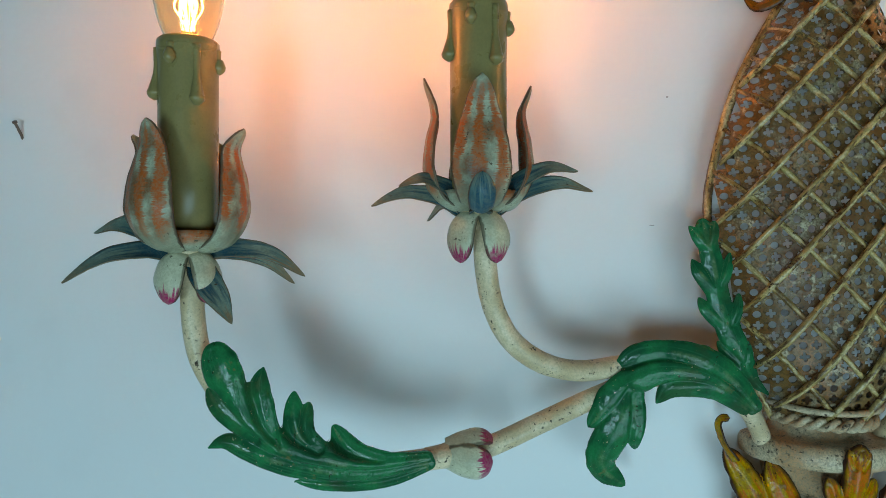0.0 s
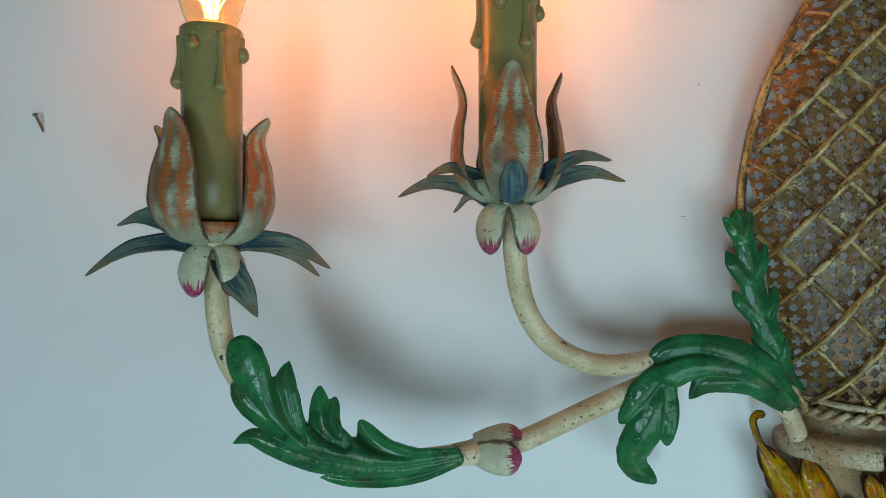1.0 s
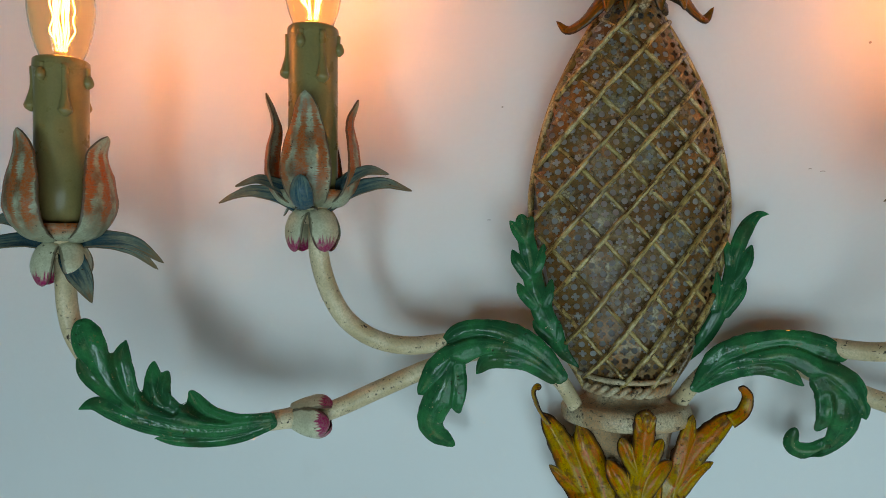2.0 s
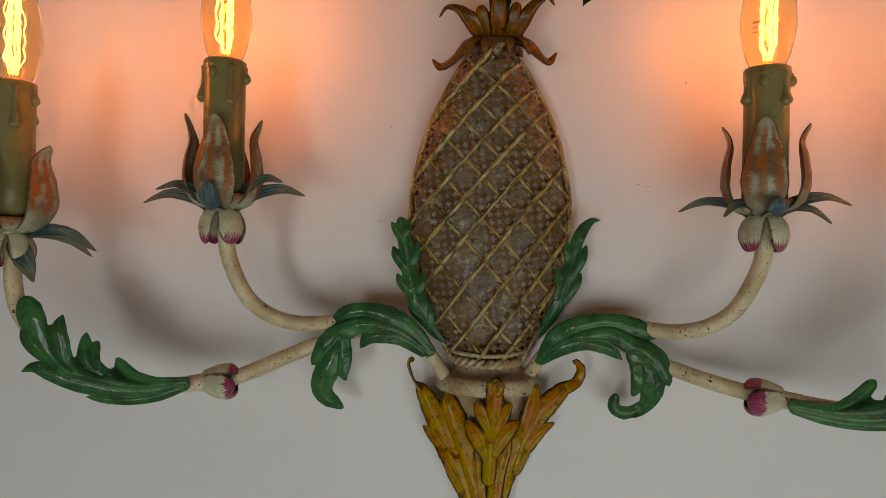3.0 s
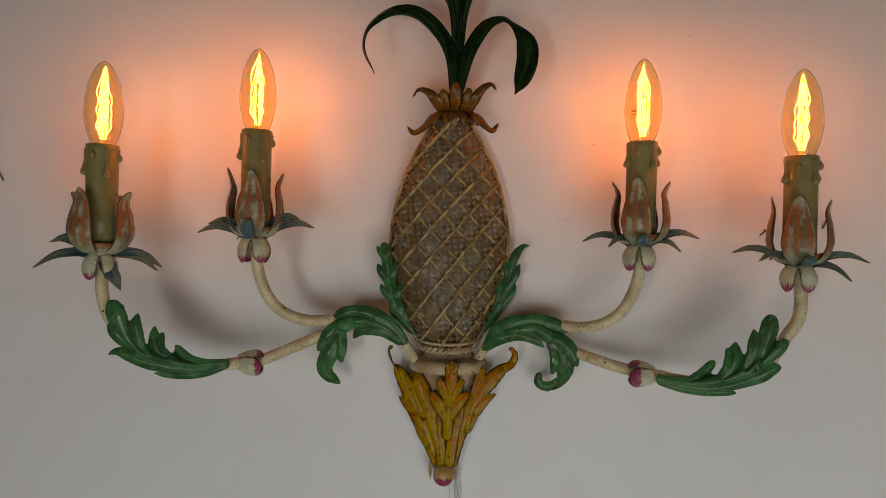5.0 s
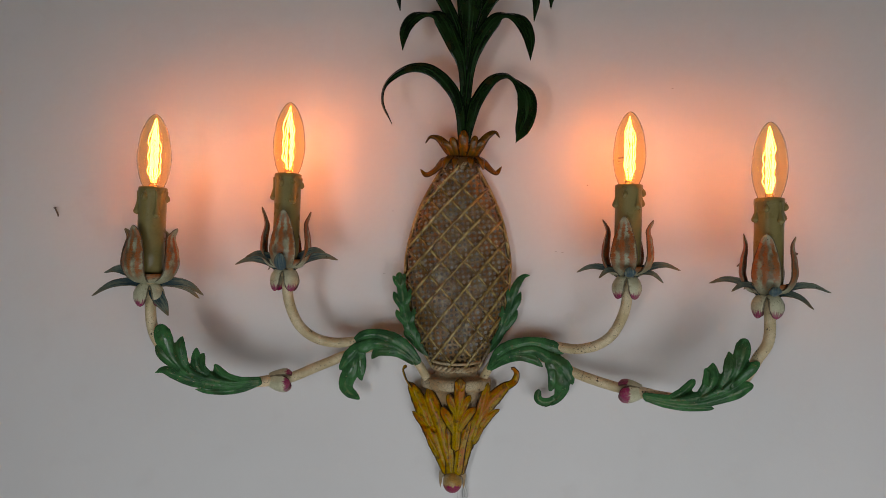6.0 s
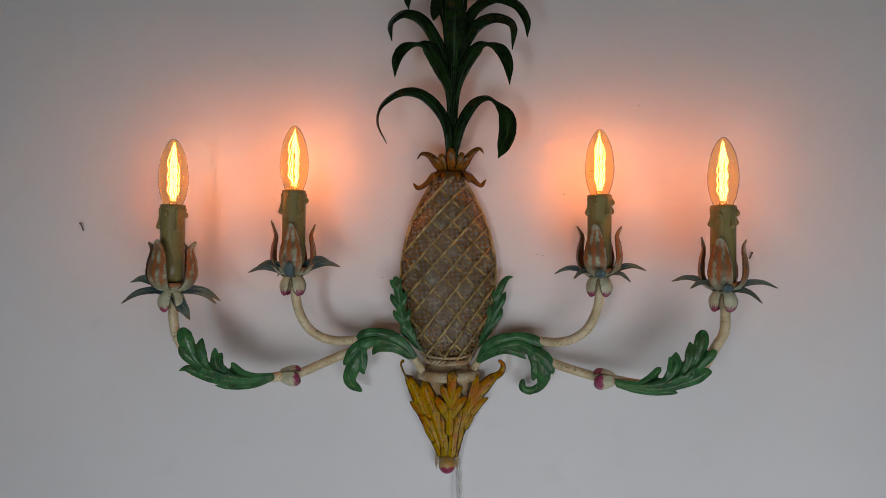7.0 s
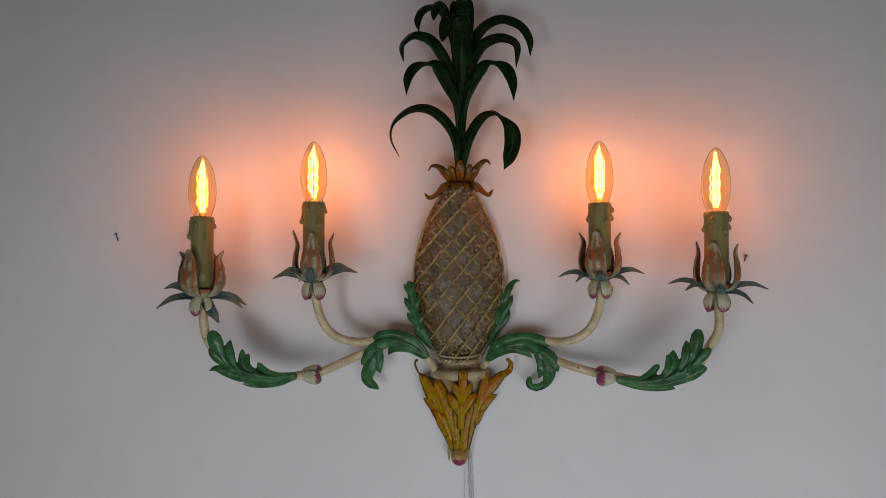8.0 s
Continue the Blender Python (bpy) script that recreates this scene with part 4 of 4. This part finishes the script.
lobe(BIG_RIGHT, [(0.0379, 1.4121), (0.0515, 1.4256), (0.0692, 1.4326), (0.087, 1.4351), (0.1034, 1.4274), (0.1181, 1.4189), (0.1256, 1.4077), (0.1291, 1.4002)], [0.0025, 0.005, 0.0058, 0.006, 0.0074, 0.0084, 0.0054, 0.0014], 0.003, 0.1)
lobe(BIG_RIGHT, [(0.0403, 1.4121), (0.0548, 1.4235), (0.0709, 1.4281), (0.0856, 1.4249), (0.0962, 1.4171)], [0.0027, 0.0056, 0.0056, 0.005, 0.0012], 0.0, 0.12)
lobe(BIG_RIGHT, [(0.1067, 1.4226), (0.1151, 1.4082), (0.1179, 1.3952), (0.1149, 1.3837), (0.107, 1.3778), (0.0981, 1.377), (0.0928, 1.3817), (0.0933, 1.3883)], [0.0084, 0.0111, 0.0081, 0.0054, 0.0048, 0.0047, 0.0044, 0.003], 0.002, 0.08)
lobe(BIG_RIGHT, [(0.1118, 1.3812), (0.1055, 1.374), (0.1019, 1.3699)], [0.0037, 0.0022, 0.0005], -0.001, 0.1)
lobe(BIG_RIGHT, [(0.1086, 1.4129), (0.1076, 1.3998), (0.1059, 1.3916)], [0.006, 0.0047, 0.0017], 0.001, 0.15)
TALL_LEFT = []
lobe(TALL_LEFT, [(0.0299, 1.4223), (0.0384, 1.43), (0.0454, 1.4424), (0.0525, 1.4571), (0.0575, 1.4735), (0.0604, 1.4913), (0.0632, 1.5033), (0.0647, 1.5108)], [0.0007, 0.0034, 0.0059, 0.0065, 0.0061, 0.0056, 0.0052, 0.0047], 0.0, 0.08)
lobe(TALL_LEFT, [(0.0625, 1.5003), (0.0683, 1.507), (0.0723, 1.512)], [0.0047, 0.0034, 0.0005], 0.0005, 0.18)
lobe(TALL_LEFT, [(0.0625, 1.5018), (0.0611, 1.5078), (0.0597, 1.513)], [0.0041, 0.0036, 0.0016], 0.0005, 0.18)
lobe(TALL_LEFT, [(0.0604, 1.4794), (0.0675, 1.4876), (0.0707, 1.494)], [0.005, 0.0039, 0.0007], 0.0005, 0.18)
lobe(TALL_LEFT, [(0.0554, 1.4608), (0.0639, 1.4682), (0.0671, 1.4737)], [0.0051, 0.0036, 0.0007], 0.0005, 0.18)
lobe(TALL_LEFT, [(0.0468, 1.4401), (0.0547, 1.4464), (0.0578, 1.4509)], [0.0043, 0.0028, 0.0006], 0.0005, 0.18)
lobe(TALL_LEFT, [(0.0575, 1.4809), (0.0537, 1.4899), (0.0518, 1.4973)], [0.0042, 0.0031, 0.0009], 0.0005, 0.18)
lobe(TALL_LEFT, [(0.0518, 1.4601), (0.0485, 1.4691), (0.0471, 1.4758)], [0.0042, 0.0031, 0.0009], 0.0005, 0.18)
lobe(TALL_LEFT, [(0.0447, 1.438), (0.0423, 1.4439), (0.0423, 1.4508)], [0.0037, 0.0026, 0.0007], 0.0005, 0.18)
TALL_RIGHT = []
lobe(TALL_RIGHT, [(0.0338, 1.4253), (0.0435, 1.439), (0.0514, 1.4543), (0.0577, 1.4728), (0.0622, 1.493), (0.0676, 1.5073), (0.0746, 1.5156), (0.0815, 1.5164)], [0.0018, 0.0042, 0.0047, 0.0042, 0.0044, 0.0045, 0.0025, 0.0004], 0.0, 0.08)
lobe(TALL_RIGHT, [(0.0601, 1.4746), (0.0673, 1.4873), (0.0714, 1.4972)], [0.0042, 0.0042, 0.001], 0.0005, 0.18)
lobe(TALL_RIGHT, [(0.0563, 1.4578), (0.0644, 1.4688), (0.0677, 1.4764)], [0.0038, 0.0033, 0.001], 0.0005, 0.18)
lobe(TALL_RIGHT, [(0.0505, 1.4593), (0.0513, 1.4727), (0.0508, 1.4824)], [0.0031, 0.003, 0.001], 0.0005, 0.18)
lobe(TALL_RIGHT, [(0.059, 1.4862), (0.0571, 1.4954), (0.057, 1.5012)], [0.003, 0.0022, 0.0007], 0.0005, 0.18)


def leaf_of(leaf, s, deep, parent, name, label):
    """One green leaf from its lobes, mirrored by s, lying at the depth that deep gives for each place."""
    rows = []
    for line, widths, lift, tip in leaf:
        line = rounded(line, widths)
        n = len(line) - 1
        rows.append(([(s * x, deep(x, z) - lift * min(1, 2 * k / n) + 0.002 * (k / n) ** 3, z) for k, (x, z) in enumerate(line)], widths, tip))
    bm = B()
    sheet(bm, rows, 0.46, cell=0.00055, ribs=2, rib=0.00015, blend=14.0, rag=0.05)
    part(name, bm, GREEN, parent, label)


for s in (-1, 1):
    right = s > 0
    yo = 0.008 if right else 0.0                               # the right pair stands nearer to the wall
    zo = 0.001 if right else 0.0
    outer, inner = (CANDLES[3], CANDLES[2]) if right else (CANDLES[0], CANDLES[1])

    def at(x, y, z, shift=0.0):
        return (s * x + (shift if right else 0.0), y + yo, z + zo)

    # lower arm, out to the far candle
    drop = 0.008 if right else 0.0
    bm = B()
    tube(bm, [at(0.029, -0.012, 1.392), at(0.034, -0.019, 1.402), at(0.042, -0.024, 1.415), at(0.058, -0.026, 1.428), at(0.092, -0.028, 1.4315 - drop * 0.6), at(0.121, -0.037, 1.4225 - drop), at(0.149, -0.046, 1.411 - drop * 0.7), at(0.180, -0.054, 1.398), at(0.205, -0.066, 1.3955),
              at(0.240, -0.069, 1.392), at(0.270, -0.078, 1.399), at(0.292, -0.086, 1.415), at(0.309, -0.0925, 1.440, -0.004), (outer[0] + (0.002 if right else 0.003), outer[1], 1.462), (outer[0] + 0.0015, outer[1], outer[2] - 0.004)],
         [0.0048, 0.0050, 0.0055, 0.0055, 0.0055, 0.0055, 0.0055], 78, 14)
    arm = part("arm", bm, CREAM, sconce, "chipped cream enamelled tube arm")
    # upper arm, to the near candle
    bm = B()
    tube(bm, [at(0.058, -0.026, 1.432), at(0.088, -0.028, 1.4405), at(0.109, -0.035, 1.4385), at(0.131, -0.047, 1.4375), at(0.150, -0.056, 1.4425), at(0.1655, -0.061, 1.4540), at(0.1745, -0.066, 1.471),
              (inner[0] + (0.000 if right else 0.0035), inner[1], 1.492), (inner[0] + (0.001 if right else 0.003), inner[1], inner[2] - 0.004)], [0.0055] * 3, 48, 14)
    arm_2 = part("arm", bm, CREAM, sconce, "chipped cream enamelled tube arm")
    # bud on the lower arm, opening towards the body
    bm = B()
    tube(bm, [at(0.208, -0.067, 1.3955), at(0.199, -0.062, 1.396), at(0.193, -0.058, 1.3965), at(0.188, -0.056, 1.397)], [0.0056, 0.0062, 0.0084, 0.0098], 16, 20)
    part("bud_cup", bm, CREAM, arm)
    for ang, length, spread in ((95, 0.022, 0.0105), (-18, 0.022, 0.0120), (-105, 0.021, 0.0115), (190, 0.02, 0.011)):
        ca, sa = math.cos(radians(ang)), math.sin(radians(ang))    # 90: up, 0: to the front

        def bud(d, r):
            x, y, z = at(0.196 - d, -0.0585 + d * 0.12, 1.3962)
            return (x, y - r * ca, z + r * sa)
        bm = B()
        blade(bm, [bud(-0.003, 0.0040), bud(length * 0.26, spread * 0.54), bud(length * 0.62, spread * 0.66), bud(length * 0.95, spread * 0.56)], [0.0058, 0.0092, 0.0098, 0.0090], face=(0, -ca, sa), cup=0.62, n=30, m=12, tip=0.45, uneven=0.0003, wobble=0.02, vs=1.45 if right else 1.16)
        part("bud_petal", bm, BERRY, arm, "cream petal with a magenta tip")
    # acanthus leaf clasping the lower arm: flutes that run from the foot and part into lobes
    leaf_of(LOW_RIGHT if right else LOW_LEFT, s, lambda x, z: -0.0745 - (x - 0.207) * 0.27 + yo, arm, "acanthus_leaf", "green enamelled acanthus leaf with worn ridges")
    # large acanthus leaf over the root of both arms
    leaf_of(BIG_RIGHT if right else BIG_LEFT, s, lambda x, z: -0.032 - 0.009 * min(1.0, (x - 0.0395) / 0.03) + 0.014 * max(0.0, (1.400 - z) / 0.028) + yo, arm_2, "acanthus_leaf", "green enamelled acanthus leaf with worn ridges")
    # narrow upright acanthus leaf beside the body
    leaf_of(TALL_RIGHT if right else TALL_LEFT, s, lambda x, z: -0.016 - 0.0125 * min(1.0, max(0.0, (z - 1.41) / 0.04)) + yo, body, "upright_leaf", "green enamelled upright acanthus leaf")

# -- candle cups and sleeves --
# sepals of each cup: tip x, y, z from the cup's foot, half width
SEPALS = [
    [(-0.053, 0.006, 0.010, 0.0080), (-0.046, -0.026, -0.013, 0.0075), (0.054, 0.010, -0.011, 0.007), (0.046, 0.018, -0.015, 0.006), (0.030, -0.018, -0.031, 0.0085), (-0.015, 0.040, -0.005, 0.006)],
    [(-0.050, -0.012, 0.0035, 0.0065), (-0.034, -0.026, 0.0115, 0.0065), (0.046, -0.014, 0.0185, 0.0065), (0.055, 0.008, 0.0110, 0.0065), (0.004, -0.033, 0.0165, 0.0098), (-0.030, 0.034, -0.002, 0.006)],
    [(-0.050, 0.016, 0.003, 0.0052), (-0.033, -0.022, -0.002, 0.0052), (0.054, -0.002, 0.008, 0.0055), (0.031, -0.024, -0.005, 0.0052), (-0.004, -0.031, 0.010, 0.0095), (0.020, 0.036, 0.004, 0.006)],
    [(-0.054, 0.010, 0.010, 0.0052), (-0.042, -0.018, 0.003, 0.0052), (0.058, -0.006, 0.004, 0.0052), (0.034, -0.022, -0.012, 0.0058), (-0.006, -0.031, 0.009, 0.0095), (-0.010, 0.036, 0.004, 0.006)],
]
for (cx, cy, cz, top, turn), sepals in zip(CANDLES, SEPALS):
    bm = B()
    lathe(bm, [(0.006, cz - 0.010), (0.0075, cz - 0.004), (0.0095, cz - 0.001), (0.0100, cz + 0.002), (0.009, cz + 0.004)], (cx, cy), 24)
    cup = part("candle_cup", bm, CREAM, sconce, "painted metal flower cup holding a candle sleeve")
    for k in range(4):
        a = radians(turn + 90 * k - (9 if turn == 85 and k == 3 else 0))
        d, across = V((math.sin(a), -math.cos(a), 0)), V((math.cos(a), math.sin(a), 0))
        hi = {85: 0.0560, 8: 0.0610}.get(turn, 0.0575) + 0.002 * math.sin(5 * k + cx * 40)
        bm = B()
        c = V((cx, cy, cz))
        flare = 0.003 * math.sin(3 * k + cx * 70)
        blade(bm, [c + d * (r * (1.14 if turn == 85 else 1.0)) + V((0, 0, h)) for r, h in ((0.007, -0.0005), (0.0165, 0.005), (0.0215, 0.017), (0.0212, 0.032), (0.0200, 0.046), (0.0250 + flare, hi))],
              [0.0062, 0.0108, 0.0136, 0.0118, 0.0078, 0.0042], face=d, face2=d, cup=0.36, tip=0.15, n=34, m=14, ribs=4, rib=0.00022, uneven=0.0004, wobble=0.025)
        part("petal", bm, PETAL, cup, "pale petal brushed with orange stripes")
    bm = B()
    lathe(bm, [(0.0085, cz - 0.0015), (0.0135, cz + 0.0005), (0.0172, cz + 0.0045), (0.0190, cz + 0.0085), (0.0184, cz + 0.0085), (0.0165, cz + 0.0048), (0.0128, cz + 0.0015)], (cx, cy), 30, 1.0, 0.03)
    part("petal_bowl", bm, PETAL, cup, "pale bowl where the petals join")
    for dx, dy, dz, w in sepals:
        c = V((cx, cy, cz - 0.002))
        e = V((dx, dy, dz))
        flat = V((dx, dy, 0)).normalized()
        up = 0.010 if dz > -0.03 else 0.002
        if w > 0.009:                                          # short broad sepal standing before the front petal
            bm = B()
            blade(bm, [c + flat * 0.008, c + flat * 0.024 + V((0, 0, 0.001)), c + flat * 0.0315 + V((0, 0, dz * 0.45)), c + e], [0.0045, w * 0.56, w * 0.64, w * 0.62], face=flat + V((0, 0, 0.25)), cup=0.4, n=24, m=10, tip=0.42, ribs=1, rib=0.0003, uneven=0.0003, wobble=0.03, vs=0.6)
            part("sepal", bm, SEPAL, cup, "short broad blue painted sepal")
            continue
        bm = B()
        blade(bm, [c + flat * 0.005, c + e * 0.35 + V((0, 0, up * 0.7)), c + e * 0.7 + V((0, 0, up * 0.8)), c + e], [0.0042, w * 0.78, w * 0.62, 0.0005], face=(0.2 * flat.x, -0.78, 0.62), cup=-0.30, n=26, m=8, tip=0.05, ribs=1, rib=0.0004, uneven=0.0004, wobble=0.04)
        part("sepal", bm, SEPAL, cup, "blue-green painted pointed sepal")
    for k in range(4):
        a = radians({85: 73, 8: 49, -22: 30, -27: 18}[turn] + 90 * k)
        d = V((math.sin(a), -math.cos(a), 0))
        c = V((cx, cy, cz - 0.003))
        bm = B()
        blade(bm, [c + d * 0.003, c + d * 0.0090 + V((0, 0, -0.0020)), c + d * 0.0125 + V((0, 0, -0.0110)), c + d * 0.0120 + V((0, 0, -0.0225))], [0.0056, 0.0082, 0.0091, 0.0088], face=(d.x, d.y, 0.9), face2=(d.x, d.y, -0.05), cup=0.40, n=30, m=10, tip=0.42, uneven=0.0003, wobble=0.02)
        part("berry_petal", bm, BERRY, cup, "rounded cream petal with a magenta tip")
    # the sleeve, with its modelled wax drips
    R = 0.0137
    bm = B()
    lathe(bm, [(R, cz + 0.003), (R, cz + 0.03), (R, top - 0.012), (R + 0.0003, top - 0.008), (R + 0.0006, top - 0.004), (R + 0.0004, top - 0.0008), (R - 0.0004, top), (0.0122, top - 0.0003), (0.0118, top - 0.006)], (cx, cy), 36)
    sleeve = part("candle_sleeve", bm, SLEEVE, sconce, "olive green candle sleeve with modelled wax drips")
    for k, (deg, length) in enumerate(((-62, 0.026), (-4, 0.0115), (44, 0.030), (100, 0.013), (165, 0.024), (232, 0.014)) if cx < 0 else ((-80, 0.022), (-32, 0.012), (22, 0.024), (70, 0.010), (98, 0.020), (190, 0.026))):
        a = radians(deg + 7 * math.sin(40 * cx))
        d = V((math.sin(a), -math.cos(a), 0))
        c = V((cx, cy, top))
        bm = B()
        drop = 0.0028 if length < 0.015 else 0.0036
        tube(bm, [c + d * (R - 0.0004) + V((0, 0, -0.0045)), c + d * (R + 0.0001) + V((0, 0, -0.0045 - (length - 0.0045) * 0.5)), c + d * (R + 0.0007) + V((0, 0, 0.0028 - length)), c + d * (R + 0.0009) + V((0, 0, -length)), c + d * (R + 0.0003) + V((0, 0, -length - 0.0026))],
             [0.0022, 0.0016, drop * 0.85, drop, drop * 0.35], 24, 10)
        part("wax_drip", bm, SLEEVE, sleeve)
    bm = B()
    tube(bm, [V((cx, cy, top - 0.0055)) + V(((R - 0.0004) * math.sin(q), -(R - 0.0004) * math.cos(q), 0.0012 * math.sin(5 * q))) for q in (2 * math.pi * i / 24 for i in range(25))], [0.0011] * 2, 60, 6, False)
    part("wax_collar", bm, SLEEVE, sleeve)

# ---- light bulbs ----
bulb = thing("light_bulb", (0, 0, 0), "lit amber glass candle bulb with glowing filament in a sleeve", "light bulb", "sconce bulbs")
bm = B()
GLASS_OUT = [(0.0105, -0.002), (0.0112, 0.002), (0.0135, 0.008), (0.0156, 0.017), (0.0169, 0.027), (0.0167, 0.036), (0.0154, 0.047), (0.0135, 0.057), (0.0100, 0.066), (0.0064, 0.0725), (0.0030, 0.0760), (0.0006, 0.0772)]
outer_wall = [tuple(q) for q in spline(GLASS_OUT, 36)]
lathe(bm, outer_wall + [(max(0.0004, q - 0.0007), z - 0.0007 * (z > 0.06)) for q, z in outer_wall[::-1]], (0, 0), 40)
glass = part("glass", bm, GLASS, bulb, "clear amber glass")
glass.visible_shadow = False
bm = B()
lathe(bm, [(0.0095, -0.020), (0.0105, -0.015), (0.0105, -0.003), (0.0098, -0.0005)], (0, 0), 24)
part("brass_cap", bm, BRASS, bulb, "brass screw cap")
bm = B()
lathe(bm, [(0.0045, -0.001), (0.0035, 0.005), (0.0018, 0.012), (0.0014, 0.040), (0.0022, 0.044)], (0, 0), 14)
part("glass_stem", bm, GLASS, bulb)
bm = B()
rnd = random.Random(4)
for k in range(13):
    a = 2 * math.pi * k / 13 + rnd.uniform(-0.2, 0.2)
    r0, r1, hi = rnd.uniform(0.0028, 0.0040), rnd.uniform(0.0022, 0.0072), rnd.uniform(0.054, 0.074)
    path = [(0.0018, 0.005, 0.0), (r0, 0.011, 0.2)]
    path += [(r1 * (1 + 0.09 * (-1) ** q), 0.017 + (hi - 0.024) * q / 6, 0.10 * (-1) ** q) for q in range(6)] + [(0.0016, hi - 0.004, 0.0), (0.0004, hi, 0.0)]
    tube(bm, [(r * math.cos(a + w), r * math.sin(a + w), z) for r, z, w in path], [0.0003, rnd.uniform(0.0003, 0.0007), rnd.uniform(0.0003, 0.0007), 0.0004], 36, 5)
part("filament", bm, FILAMENT, bulb, "glowing orange filament cage")
for k, (cx, cy, _, top, _) in enumerate(CANDLES):
    if k:
        made = copy_thing(bulb, pose(cx, cy, top, 0, 0, 37 * k))
    if k == 2:                                                 # dark print on one glass
        bpy.context.view_layer.update()
        bm = B()
        for row, (wide, tall) in enumerate(((0.0065, 0.0014), (0.0042, 0.0008), (0.0050, 0.0008))):
            a0, z = radians(-52), top + 0.0255 - 0.0030 * row
            for q in range(6):
                lo, hi = a0 + wide / 0.0170 * q / 6, a0 + wide / 0.0170 * (q + 0.62) / 6
                ring = [V((cx + 0.0171 * math.sin(a), cy - 0.0171 * math.cos(a), h)) for a, h in ((lo, z), (hi, z), (hi, z + tall), (lo, z + tall))]
                bm.faces.new([bm.verts.new(v) for v in ring])
        part("printed_mark", bm, STEEL, made, "small dark printed bars")
bulb.location = (CANDLES[0][0], CANDLES[0][1], CANDLES[0][3])

# ---- nails, cord, thread ----
for base, head in (((-0.484, 0.004, 1.5670), (-0.4833, -0.0065, 1.5812)), ((0.3145, 0.004, 1.5315), (0.3175, -0.007, 1.5378)), ((0.3770, 0.004, 1.5385), (0.3775, -0.007, 1.5490))):
    b, h = V(base), V(head)
    d = (h - b).normalized()
    nail = thing("nail", b, "thin bent steel nail sticking out of the wall", "nail", "nails in the wall")
    bm = B(); tube(bm, [b, b.lerp(h, 0.5) + V((0.0005, 0, 0)), h], [0.0009] * 2, 8, 8)
    part("shank", bm, STEEL, nail)
    bm = B(); tube(bm, [h - d * 0.0004, h + d * 0.0006], [0.0016, 0.0016], 1, 12)
    part("nail_head", bm, STEEL, nail)
cord = thing("power_cord", (0.016, -0.004, 1.30), "twisted clear plastic power cord hanging down the wall", "power cord")
for turn in (0, math.pi):
    bm = B()
    tube(bm, [(0.012 + 0.010 * q + 0.012 * q * q + 0.0016 * math.cos(60 * q + turn), -0.0042 + 0.0016 * math.sin(60 * q + turn), 1.335 - 0.34 * q) for q in (i / 90 for i in range(91))], [0.0015] * 2, 260, 7)
    part("strand", bm, CORD, cord)
bm = B()
tube(bm, [(0.0065, -0.006, 1.300), (0.0068, -0.003, 1.20), (0.007, -0.003, 1.02)], [0.0003] * 2, 8, 5)
lone("thread", bm, THREAD, "fine pale thread hanging below the sconce", "thread")

# small chips and scratches in the wall paint
for x, z, w, h in ((0.112, 1.545, 0.0022, 0.0007), (0.1195, 1.5435, 0.0035, 0.0005), (0.146, 1.6215, 0.0012, 0.0016), (0.240, 1.735, 0.0022, 0.0009), (-0.078, 1.587, 0.0011, 0.0011), (-0.086, 1.5135, 0.0050, 0.0005)):
    bm = B()
    blade(bm, [(x - w / 2, -0.0002, z), (x, -0.0003, z + h * 0.3), (x + w / 2, -0.0002, z)], [h * 0.3, h * 0.5, h * 0.2], th=0.0003, n=6, m=3)
    part("paint_chip", bm, PLASTER, north)
